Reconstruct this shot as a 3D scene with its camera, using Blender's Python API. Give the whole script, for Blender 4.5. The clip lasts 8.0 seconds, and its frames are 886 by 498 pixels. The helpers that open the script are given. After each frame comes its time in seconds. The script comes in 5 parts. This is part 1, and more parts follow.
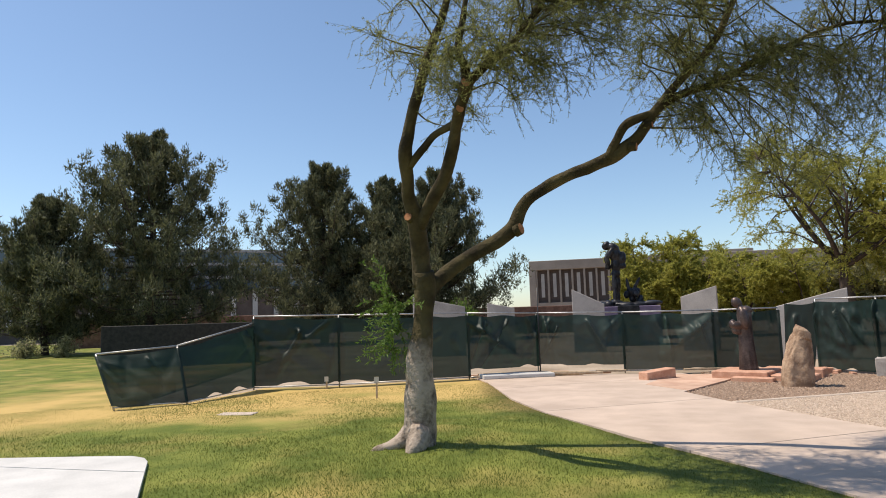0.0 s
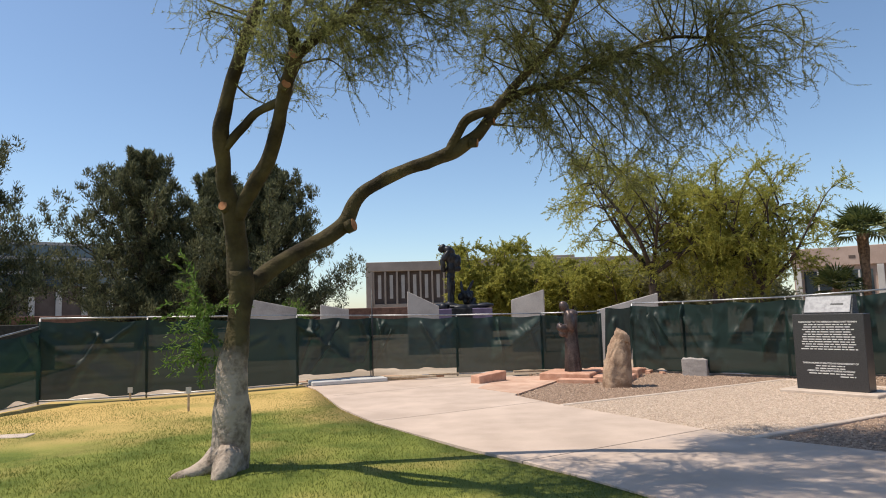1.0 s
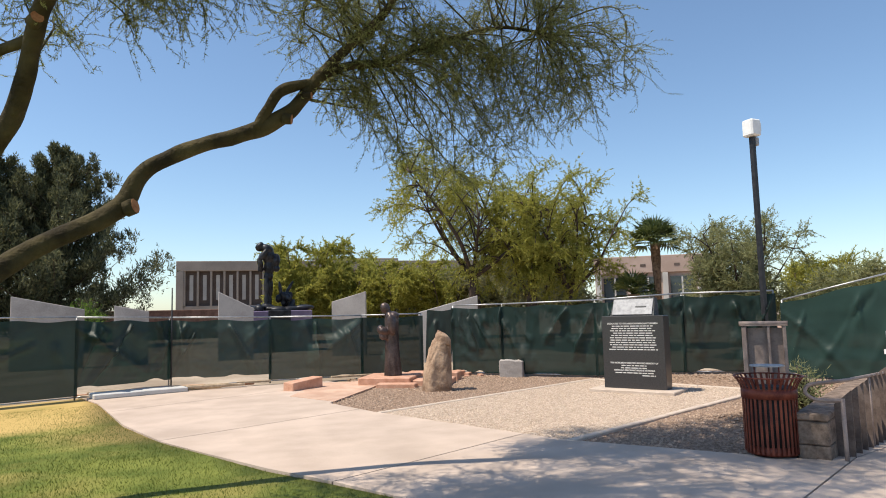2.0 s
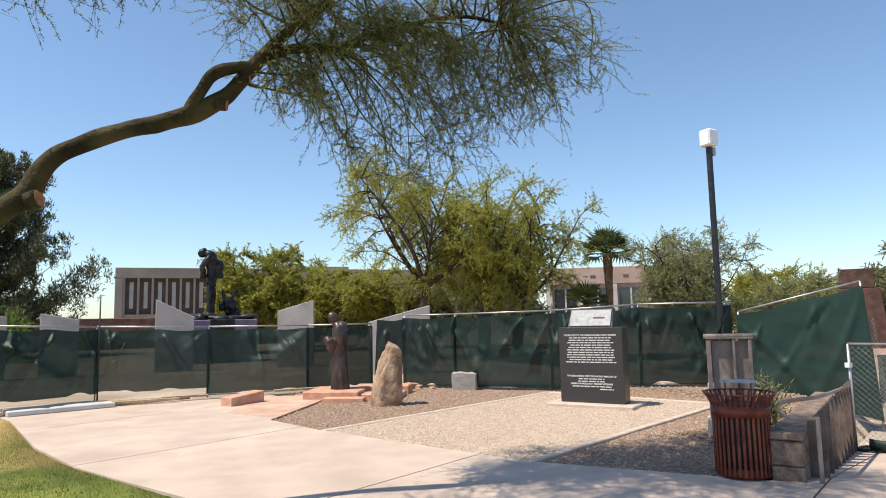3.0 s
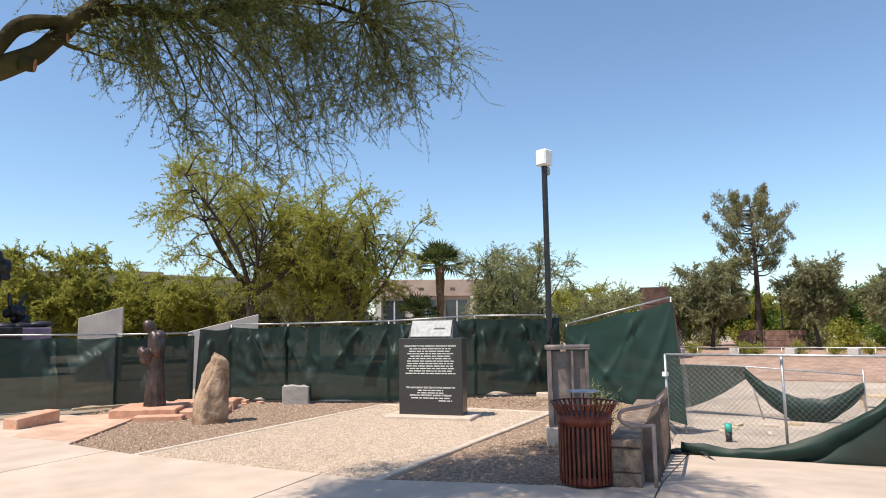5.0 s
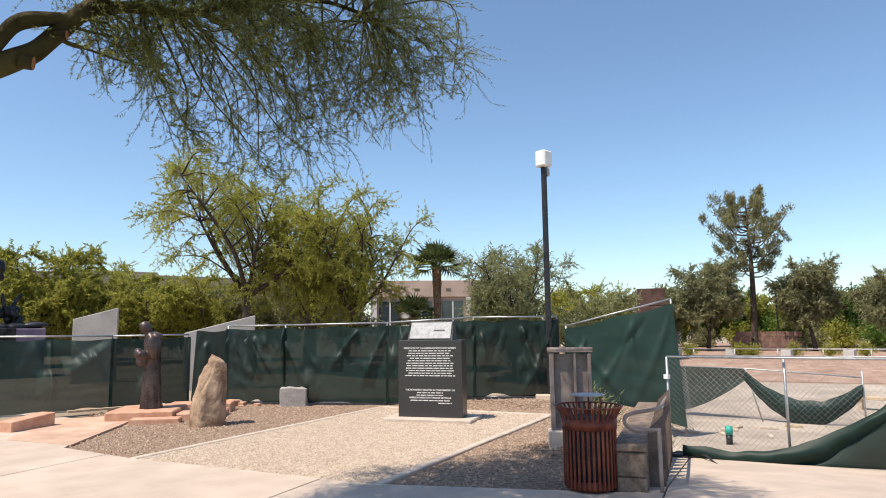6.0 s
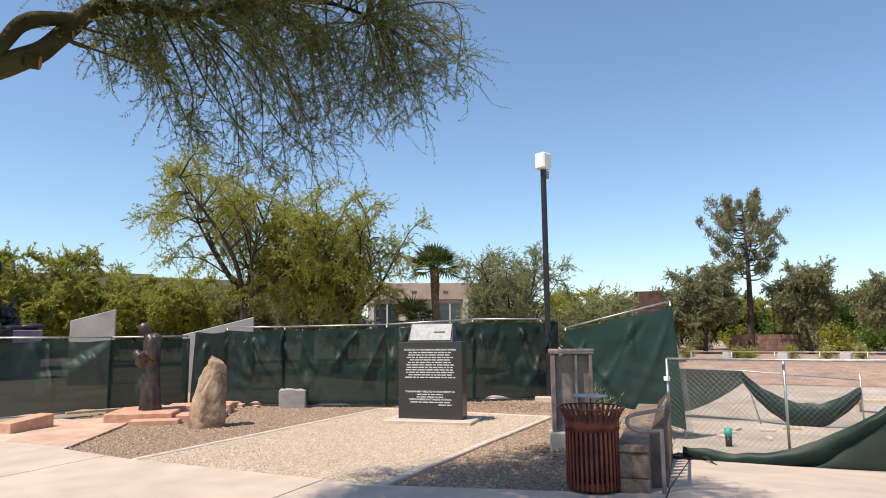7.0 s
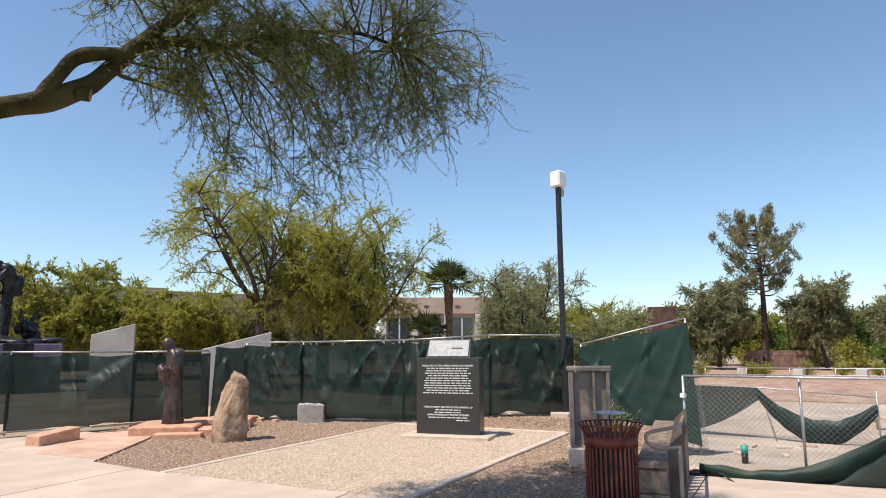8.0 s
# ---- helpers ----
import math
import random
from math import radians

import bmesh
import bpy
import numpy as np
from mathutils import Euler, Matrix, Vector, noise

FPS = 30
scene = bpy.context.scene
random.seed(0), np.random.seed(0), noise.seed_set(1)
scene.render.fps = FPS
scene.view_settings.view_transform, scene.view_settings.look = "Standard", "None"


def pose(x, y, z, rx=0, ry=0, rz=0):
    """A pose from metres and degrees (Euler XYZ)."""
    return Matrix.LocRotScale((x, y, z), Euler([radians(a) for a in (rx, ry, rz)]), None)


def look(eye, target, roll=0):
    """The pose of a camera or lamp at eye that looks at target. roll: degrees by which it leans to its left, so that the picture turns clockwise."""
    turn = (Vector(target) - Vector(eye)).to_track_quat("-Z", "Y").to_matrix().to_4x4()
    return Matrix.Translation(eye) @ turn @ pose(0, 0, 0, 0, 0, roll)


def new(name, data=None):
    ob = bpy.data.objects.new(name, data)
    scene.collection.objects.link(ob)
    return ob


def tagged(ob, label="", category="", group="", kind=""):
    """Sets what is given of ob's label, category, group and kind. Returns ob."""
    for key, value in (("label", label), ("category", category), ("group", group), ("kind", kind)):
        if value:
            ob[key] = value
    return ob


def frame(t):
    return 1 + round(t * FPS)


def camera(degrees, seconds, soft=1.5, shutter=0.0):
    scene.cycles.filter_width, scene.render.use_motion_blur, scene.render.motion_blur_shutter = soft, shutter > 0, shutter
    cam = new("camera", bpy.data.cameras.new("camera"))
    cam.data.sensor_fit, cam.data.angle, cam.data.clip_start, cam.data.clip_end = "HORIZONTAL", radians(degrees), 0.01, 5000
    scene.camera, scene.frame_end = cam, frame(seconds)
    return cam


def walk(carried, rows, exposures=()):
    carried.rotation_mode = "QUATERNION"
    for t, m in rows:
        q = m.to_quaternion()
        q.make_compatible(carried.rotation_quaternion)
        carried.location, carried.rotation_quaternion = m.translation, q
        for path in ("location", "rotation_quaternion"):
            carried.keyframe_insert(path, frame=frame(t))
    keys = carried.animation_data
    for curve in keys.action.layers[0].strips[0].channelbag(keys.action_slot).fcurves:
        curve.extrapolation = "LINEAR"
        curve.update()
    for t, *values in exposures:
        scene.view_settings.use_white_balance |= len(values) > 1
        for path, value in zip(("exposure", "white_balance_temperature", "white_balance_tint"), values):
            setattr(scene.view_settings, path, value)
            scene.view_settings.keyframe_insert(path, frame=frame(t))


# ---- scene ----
EXPOSURES = [(0, 0.09, 6720, 8), (1.0, 0.08, 6670, 8), (1.5, 0.15, 6620, 7), (3.0, 0.32, 6550, 6), (4.5, 0.37, 6550, 6), (6.5, 0.31, 6550, 6), (8.0, 0.27, 6550, 6)]
cam = camera(68.0, 8.0, 1.0)
PATH = [
    (0, (-0.916, 0.318, 1.658), (-1.127, 2.296, 1.865), -1.8),
    (0.5, (-0.861, 0.673, 1.673), (-0.939, 2.661, 1.877), -1.8),
    (1, (-0.834, 1.063, 1.693), (-0.556, 3.034, 1.889), -1.6),
    (1.5, (-0.678, 1.487, 1.661), (-0.057, 3.379, 1.848), -1.6),
    (3, (-0.3, 2.44, 1.673), (0.62, 4.202, 1.89), -1.2),
    (3.5, (-0.153, 2.706, 1.66), (0.91, 4.385, 1.891), -1.2),
    (4, (-0.189, 2.769, 1.652), (1.03, 4.335, 1.896), -0.9),
    (4.5, (-0.281, 2.851, 1.648), (1.04, 4.334, 1.888), -0.8),
    (6, (-0.304, 3.067, 1.68), (1.051, 4.518, 1.924), -0.7),
    (6.5, (-0.335, 3.08, 1.676), (1.025, 4.525, 1.924), -0.6),
    (7, (-0.364, 3.107, 1.662), (0.998, 4.55, 1.914), -0.6),
    (7.5, (-0.511, 3.075, 1.688), (0.836, 4.529, 1.957), -0.4),
    (8, (-0.622, 3.021, 1.701), (0.712, 4.482, 1.995), -0.4),
]
walk(cam, [(t, look(eye, target, roll)) for t, eye, target, roll in PATH], EXPOSURES)

# ---------------------------------------------------------------- light
SUN_EL, SHADOW = 62.0, Vector((0.99, -0.1, 0.0)).normalized()
world = bpy.data.worlds.new("sky")
scene.world = world
world.use_nodes = True
wn, wl = world.node_tree.nodes, world.node_tree.links
sky = wn.new("ShaderNodeTexSky")
sky.sky_type, sky.sun_disc = "NISHITA", False
sky.sun_elevation, sky.sun_rotation = radians(SUN_EL), math.atan2(-SHADOW.x, -SHADOW.y)
sky.air_density, sky.dust_density, sky.ozone_density, sky.altitude = 1.0, 0.6, 3.2, 330
wl.new(sky.outputs[0], wn["Background"].inputs[0])
wn["Background"].inputs[1].default_value = 0.148
sun = new("sun", bpy.data.lights.new("sun", "SUN"))
sun.data.energy, sun.data.angle, sun.data.color = 5.0, radians(0.53), (1.0, 0.9, 0.79)
back = Vector((-SHADOW.x, -SHADOW.y, 0)) * math.cos(radians(SUN_EL)) + Vector((0, 0, math.sin(radians(SUN_EL))))
sun.matrix_world = look(back * 60, (0, 0, 0))


# ---------------------------------------------------------------- materials
def mat(name, c1, c2, scale=6.0, rough=0.85, bump=0.3, fine=60.0, metal=0.0, spec=0.4, contrast=(0.35, 0.65), dist=0.01, vary=0.0, stain=0.0):
    """Two colours mixed by broad and fine noise, with fine relief; vary: difference between pieces; stain: large dark patches."""
    m = bpy.data.materials.new(name)
    m.use_nodes = True
    n, l = m.node_tree.nodes, m.node_tree.links
    b = n["Principled BSDF"]
    tc = n.new("ShaderNodeNewGeometry")
    n1, n2 = n.new("ShaderNodeTexNoise"), n.new("ShaderNodeTexNoise")
    n1.inputs["Scale"].default_value, n1.inputs["Detail"].default_value = scale, 6
    n2.inputs["Scale"].default_value, n2.inputs["Detail"].default_value = fine, 4
    for q in (n1, n2):
        l.new(tc.outputs["Position"], q.inputs["Vector"])
    add = n.new("ShaderNodeMath")
    add.operation = "MULTIPLY_ADD"
    l.new(n2.outputs[0], add.inputs[0])
    add.inputs[1].default_value = 0.45
    sub = n.new("ShaderNodeMath")
    sub.operation = "SUBTRACT"
    l.new(n1.outputs[0], sub.inputs[0])
    sub.inputs[1].default_value = 0.22
    l.new(sub.outputs[0], add.inputs[2])
    ramp = n.new("ShaderNodeValToRGB")
    ramp.color_ramp.elements[0].position, ramp.color_ramp.elements[1].position = contrast
    ramp.color_ramp.elements[0].color, ramp.color_ramp.elements[1].color = (*c1, 1), (*c2, 1)
    l.new(add.outputs[0], ramp.inputs[0])
    out = ramp.outputs[0]
    if stain:
        n3 = n.new("ShaderNodeTexNoise")
        n3.inputs["Scale"].default_value, n3.inputs["Detail"].default_value = 0.7, 5
        l.new(tc.outputs["Position"], n3.inputs["Vector"])
        mr = n.new("ShaderNodeMapRange")
        mr.inputs[1].default_value, mr.inputs[2].default_value = 0.35, 0.7
        mr.inputs[3].default_value, mr.inputs[4].default_value = 1.0 - stain, 1.0 + stain * 0.4
        l.new(n3.outputs[0], mr.inputs[0])
        mx = n.new("ShaderNodeVectorMath")
        mx.operation = "SCALE"
        l.new(out, mx.inputs[0])
        l.new(mr.outputs[0], mx.inputs["Scale"])
        out = mx.outputs[0]
    if vary:
        oi, g = n.new("ShaderNodeObjectInfo"), n.new("ShaderNodeNewGeometry")
        s = n.new("ShaderNodeMath")
        s.operation = "ADD"
        l.new(oi.outputs["Random"], s.inputs[0])
        l.new(g.outputs["Random Per Island"], s.inputs[1])
        mr = n.new("ShaderNodeMapRange")
        mr.inputs[2].default_value = 2.0
        mr.inputs[3].default_value, mr.inputs[4].default_value = 1.0 - vary, 1.0 + vary
        l.new(s.outputs[0], mr.inputs[0])
        mx = n.new("ShaderNodeVectorMath")
        mx.operation = "SCALE"
        l.new(out, mx.inputs[0])
        l.new(mr.outputs[0], mx.inputs["Scale"])
        out = mx.outputs[0]
    l.new(out, b.inputs["Base Color"])
    b.inputs["Roughness"].default_value, b.inputs["Metallic"].default_value = rough, metal
    b.inputs["Specular IOR Level"].default_value = spec
    if bump:
        bp = n.new("ShaderNodeBump")
        bp.inputs["Strength"].default_value, bp.inputs["Distance"].default_value = bump, dist
        l.new(add.outputs[0], bp.inputs["Height"])
        l.new(bp.outputs[0], b.inputs["Normal"])
    return m


def leaf_mat(name, dark, light, through_light=0.35, rough=0.6):
    m = bpy.data.materials.new(name)
    m.use_nodes = True
    n, l = m.node_tree.nodes, m.node_tree.links
    b = n["Principled BSDF"]
    g = n.new("ShaderNodeNewGeometry")
    ramp = n.new("ShaderNodeValToRGB")
    ramp.color_ramp.elements[0].color, ramp.color_ramp.elements[1].color = (*dark, 1), (*light, 1)
    l.new(g.outputs["Random Per Island"], ramp.inputs[0])
    l.new(ramp.outputs[0], b.inputs["Base Color"])
    b.inputs["Roughness"].default_value, b.inputs["Specular IOR Level"].default_value = rough, 0.25
    t = n.new("ShaderNodeBsdfTranslucent")
    l.new(ramp.outputs[0], t.inputs[0])
    mix = n.new("ShaderNodeMixShader")
    mix.inputs[0].default_value = through_light
    l.new(b.outputs[0], mix.inputs[1])
    l.new(t.outputs[0], mix.inputs[2])
    l.new(mix.outputs[0], n["Material Output"].inputs[0])
    return m


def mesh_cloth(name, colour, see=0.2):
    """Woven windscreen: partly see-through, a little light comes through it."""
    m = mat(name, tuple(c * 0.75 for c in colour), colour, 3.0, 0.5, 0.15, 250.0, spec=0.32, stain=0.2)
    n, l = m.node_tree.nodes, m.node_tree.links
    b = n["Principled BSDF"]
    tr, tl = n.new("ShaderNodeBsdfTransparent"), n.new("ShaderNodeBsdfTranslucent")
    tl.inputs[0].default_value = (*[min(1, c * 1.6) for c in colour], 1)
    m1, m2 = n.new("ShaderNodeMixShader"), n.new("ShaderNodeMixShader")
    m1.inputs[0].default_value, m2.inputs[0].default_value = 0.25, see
    l.new(b.outputs[0], m1.inputs[1])
    l.new(tl.outputs[0], m1.inputs[2])
    l.new(m1.outputs[0], m2.inputs[1])
    l.new(tr.outputs[0], m2.inputs[2])
    l.new(m2.outputs[0], n["Material Output"].inputs[0])
    return m


def lawn_mat():
    """Grass that dries to straw in patches and in a belt along the fence."""
    m = mat("lawn", (0.088, 0.117, 0.02), (0.185, 0.205, 0.043), 1.3, 0.9, 0.5, 45.0, spec=0.15, dist=0.03)
    n, l = m.node_tree.nodes, m.node_tree.links
    b = n["Principled BSDF"]
    green = b.inputs["Base Color"].links[0].from_socket
    g, sp = n.new("ShaderNodeNewGeometry"), n.new("ShaderNodeSeparateXYZ")
    l.new(g.outputs["Position"], sp.inputs[0])
    no = n.new("ShaderNodeTexNoise")
    no.inputs["Scale"].default_value, no.inputs["Detail"].default_value = 0.55, 7
    l.new(g.outputs["Position"], no.inputs["Vector"])
    # belt: starts about 4 m in front of the fence, whose foot runs along y = 18.6 + 0.43 x
    a = n.new("ShaderNodeMath")
    a.operation = "MULTIPLY_ADD"
    l.new(sp.outputs[0], a.inputs[0])
    a.inputs[1].default_value = -0.33
    l.new(sp.outputs[1], a.inputs[2])
    belt = n.new("ShaderNodeMapRange")
    belt.inputs[1].default_value, belt.inputs[2].default_value = 12.2, 15.6
    belt.inputs[3].default_value, belt.inputs[4].default_value = 0.0, 0.34
    l.new(a.outputs[0], belt.inputs[0])
    far = n.new("ShaderNodeMapRange")
    far.inputs[1].default_value, far.inputs[2].default_value = -16.0, -9.5
    l.new(sp.outputs[0], far.inputs[0])
    mul = n.new("ShaderNodeMath")
    mul.operation = "MULTIPLY"
    l.new(belt.outputs[0], mul.inputs[0])
    l.new(far.outputs[0], mul.inputs[1])
    s = n.new("ShaderNodeMath")
    l.new(no.outputs[0], s.inputs[0])
    l.new(mul.outputs[0], s.inputs[1])
    k = n.new("ShaderNodeMapRange")
    k.inputs[1].default_value, k.inputs[2].default_value = 0.5, 0.84
    l.new(s.outputs[0], k.inputs[0])
    mx = n.new("ShaderNodeMixRGB")
    l.new(k.outputs[0], mx.inputs[0])
    l.new(green, mx.inputs[1])
    mx.inputs[2].default_value = (0.49, 0.345, 0.125, 1)
    l.new(mx.outputs[0], b.inputs["Base Color"])
    return m


def bark_mat():
    """Grey and cracked low down, smooth green-brown above the fork, darkened there for the crown's shade."""
    m = mat("bark", (0.12, 0.09, 0.066), (0.4, 0.325, 0.258), 4.0, 0.9, 1.0, 22.0, spec=0.2, dist=0.04, contrast=(0.3, 0.56))
    n, l = m.node_tree.nodes, m.node_tree.links
    b = n["Principled BSDF"]
    grey = b.inputs["Base Color"].links[0].from_socket
    g, sp, no = n.new("ShaderNodeNewGeometry"), n.new("ShaderNodeSeparateXYZ"), n.new("ShaderNodeTexNoise")
    l.new(g.outputs["Position"], sp.inputs[0])
    no.inputs["Scale"].default_value, no.inputs["Detail"].default_value = 3.0, 5
    l.new(g.outputs["Position"], no.inputs["Vector"])
    a = n.new("ShaderNodeMath")
    a.operation = "MULTIPLY_ADD"
    l.new(no.outputs[0], a.inputs[0])
    a.inputs[1].default_value = 1.6
    l.new(sp.outputs[2], a.inputs[2])
    k = n.new("ShaderNodeMapRange")
    k.inputs[1].default_value, k.inputs[2].default_value = 1.75, 2.3
    l.new(a.outputs[0], k.inputs[0])
    r = n.new("ShaderNodeValToRGB")
    r.color_ramp.elements[0].position, r.color_ramp.elements[1].position = 0.35, 0.68
    # green-brown of the limbs, with the crown's shade painted in
    r.color_ramp.elements[0].color, r.color_ramp.elements[1].color = (0.03, 0.023, 0.012, 1), (0.1, 0.08, 0.036, 1)
    l.new(no.outputs[0], r.inputs[0])
    mx = n.new("ShaderNodeMixRGB")
    l.new(k.outputs[0], mx.inputs[0])
    l.new(grey, mx.inputs[1])
    l.new(r.outputs[0], mx.inputs[2])
    l.new(mx.outputs[0], b.inputs["Base Color"])
    return m


M = {
    "earth": mat("earth", (0.3, 0.23, 0.16), (0.45, 0.36, 0.27), 0.4, 0.95, 0.4, 12.0, stain=0.2),
    "lawn": lawn_mat(),
    "blade": leaf_mat("grass_blade", (0.09, 0.12, 0.02), (0.22, 0.235, 0.055), 0.4),
    "concrete": mat("path_concrete", (0.46, 0.36, 0.287), (0.55, 0.435, 0.352), 1.6, 0.85, 0.15, 70.0, stain=0.1),
    "pad": mat("white_concrete", (0.5, 0.49, 0.47), (0.6, 0.585, 0.56), 2.0, 0.8, 0.15, 50.0, stain=0.08),
    "plaza": mat("plaza_concrete", (0.34, 0.275, 0.22), (0.45, 0.37, 0.3), 1.0, 0.9, 0.2, 30.0, stain=0.15),
    "curb": mat("curb_concrete", (0.46, 0.37, 0.3), (0.57, 0.47, 0.385), 6.0, 0.85, 0.3, 60.0, vary=0.06),
    "gravel": mat("tan_gravel", (0.37, 0.275, 0.2), (0.58, 0.46, 0.36), 14.0, 0.95, 0.9, 45.0, dist=0.03),
    "gravel_stone": mat("tan_gravel_stone", (0.44, 0.335, 0.25), (0.61, 0.49, 0.39), 20.0, 0.9, 0.2, 90.0, vary=0.3),
    "dark_gravel": mat("brown_gravel", (0.16, 0.1, 0.065), (0.36, 0.25, 0.175), 14.0, 0.95, 0.9, 45.0, dist=0.03),
    "dark_stone": mat("brown_gravel_stone", (0.24, 0.16, 0.11), (0.45, 0.33, 0.245), 20.0, 0.9, 0.2, 90.0, vary=0.4),
    "berm": mat("red_gravel", (0.28, 0.17, 0.12), (0.42, 0.28, 0.21), 2.0, 0.95, 0.6, 18.0, dist=0.03, stain=0.15),
    "brick": mat("terracotta", (0.46, 0.24, 0.155), (0.59, 0.345, 0.24), 7.0, 0.85, 0.3, 60.0, vary=0.1),
    "granite": mat("dark_granite", (0.022, 0.021, 0.022), (0.05, 0.048, 0.05), 90.0, 0.28, 0.0, 300.0, spec=0.5),
    "granite_rough": mat("rough_granite", (0.03, 0.03, 0.03), (0.12, 0.12, 0.12), 40.0, 0.8, 0.8, 120.0),
    "plate": mat("grey_plate", (0.24, 0.24, 0.25), (0.36, 0.36, 0.37), 14.0, 0.4, 0.05, 90.0, spec=0.5),
    "letter": mat("engraved_letter", (0.55, 0.54, 0.51), (0.7, 0.69, 0.66), 50.0, 0.8, 0.0),
    "boulder": mat("boulder_stone", (0.21, 0.13, 0.082), (0.43, 0.3, 0.205), 3.5, 0.95, 0.7, 26.0, dist=0.025),
    "block": mat("grey_block", (0.12, 0.085, 0.062), (0.26, 0.19, 0.145), 8.0, 0.9, 0.6, 40.0, vary=0.12),
    "bronze": mat("bronze", (0.05, 0.034, 0.03), (0.13, 0.095, 0.085), 4.0, 0.42, 0.3, 30.0, metal=0.5, spec=0.5),
    "statue": mat("dark_metal", (0.012, 0.012, 0.014), (0.045, 0.045, 0.05), 3.0, 0.45, 0.5, 14.0, metal=0.5),
    "cloth": mesh_cloth("windscreen", (0.013, 0.032, 0.026), 0.04),
    # more see-through; paler too, with back light and sheen put into the colour
    "cloth_light": mesh_cloth("windscreen_thin", (0.019, 0.045, 0.037), 0.08),
    # askew panel's cloth, its colour raised to stand for direct sun
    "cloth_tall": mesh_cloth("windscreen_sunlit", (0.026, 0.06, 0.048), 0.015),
    "cloth_solid": mesh_cloth("windscreen_fold", (0.01, 0.031, 0.024), 0.0),
    "galv": mat("galvanised_steel", (0.34, 0.34, 0.34), (0.5, 0.5, 0.5), 9.0, 0.45, 0.1, 60.0, metal=0.75),
    "pole": mat("black_pole", (0.012, 0.012, 0.014), (0.03, 0.03, 0.033), 8.0, 0.45, 0.05),
    "white": mat("white_plastic", (0.72, 0.72, 0.71), (0.8, 0.8, 0.79), 8.0, 0.4, 0.0),
    "rust": mat("rust_painted_steel", (0.1, 0.02, 0.012), (0.2, 0.05, 0.028), 7.0, 0.5, 0.15, 50.0, metal=0.2, vary=0.12),
    "liner": mat("black_liner", (0.01, 0.01, 0.01), (0.03, 0.028, 0.026), 8.0, 0.7, 0.1),
    "taupe": mat("taupe_steel", (0.21, 0.16, 0.14), (0.3, 0.235, 0.205), 6.0, 0.6, 0.1, 40.0, metal=0.15, vary=0.08),
    "wire": mat("wire", (0.2, 0.2, 0.2), (0.3, 0.3, 0.3), 9.0, 0.6, 0.0, 60.0, metal=0.3),
    "fin_steel": mat("weathered_fin_steel", (0.1, 0.072, 0.06), (0.17, 0.128, 0.108), 6.0, 0.65, 0.15, 40.0, metal=0.15, vary=0.1),
    "salmon": mat("salmon_concrete", (0.5, 0.31, 0.22), (0.6, 0.41, 0.3), 3.0, 0.9, 0.3, 40.0, stain=0.2),
    "wall": mat("memorial_concrete", (0.33, 0.3, 0.28), (0.47, 0.43, 0.4), 1.2, 0.9, 0.2, 25.0, stain=0.12),
    "building": mat("building_concrete", (0.26, 0.22, 0.185), (0.33, 0.28, 0.235), 0.5, 0.9, 0.1, 10.0),
    "fin": mat("pale_fin", (0.42, 0.4, 0.37), (0.5, 0.48, 0.45), 0.8, 0.85, 0.1, 10.0, vary=0.06),
    "brown": mat("brown_cladding", (0.095, 0.07, 0.058), (0.13, 0.1, 0.085), 0.8, 0.8, 0.1, 10.0),
    "glass": mat("window_glass", (0.02, 0.028, 0.036), (0.03, 0.04, 0.05), 0.5, 0.08, 0.0, 5.0, spec=0.8),
    "blueglass": mat("blue_glass", (0.035, 0.055, 0.085), (0.05, 0.075, 0.11), 0.3, 0.12, 0.0, 5.0, spec=0.8),
    "purple": mat("purple_base", (0.13, 0.1, 0.17), (0.19, 0.155, 0.235), 3.0, 0.7, 0.1),
    "bark": bark_mat(),
    "cut": mat("cut_wood", (0.3, 0.12, 0.05), (0.42, 0.2, 0.09), 20.0, 0.9, 0.3),
    "twig": mat("twig", (0.07, 0.06, 0.025), (0.13, 0.115, 0.05), 8.0, 0.9, 0.0),
    "dark_bark": mat("dark_bark", (0.035, 0.025, 0.02), (0.09, 0.065, 0.05), 5.0, 0.95, 0.6, 30.0, dist=0.03),
    "leaf": leaf_mat("feather_leaf", (0.12, 0.14, 0.045), (0.4, 0.4, 0.14), 0.55),
    "leaf_y": leaf_mat("yellow_green_leaf", (0.22, 0.23, 0.042), (0.48, 0.45, 0.105), 0.55),
    "leaf_g": leaf_mat("grey_green_leaf", (0.18, 0.195, 0.085), (0.36, 0.36, 0.18), 0.46),
    "leaf_d": leaf_mat("dark_leaf", (0.165, 0.175, 0.088), (0.4, 0.385, 0.21), 0.5),
    "pink": mat("pink_render", (0.36, 0.265, 0.215), (0.44, 0.33, 0.275), 0.6, 0.9, 0.1, 10.0),
    "leaf_b": leaf_mat("bright_leaf", (0.07, 0.13, 0.02), (0.17, 0.26, 0.05), 0.4),
    "pine": leaf_mat("pine_needle", (0.04, 0.052, 0.03), (0.2, 0.2, 0.1), 0.3),
    "leaf_s": leaf_mat("sparse_leaf", (0.12, 0.125, 0.06), (0.34, 0.31, 0.15), 0.4),
    "palm": leaf_mat("palm_leaf", (0.05, 0.075, 0.025), (0.16, 0.18, 0.06), 0.2),
    "palm_trunk": mat("palm_trunk", (0.1, 0.06, 0.04), (0.26, 0.17, 0.11), 9.0, 0.95, 0.9, 30.0, dist=0.05),
    "wood": mat("raw_timber", (0.4, 0.29, 0.18), (0.58, 0.45, 0.31), 10.0, 0.85, 0.3, 60.0, vary=0.2),
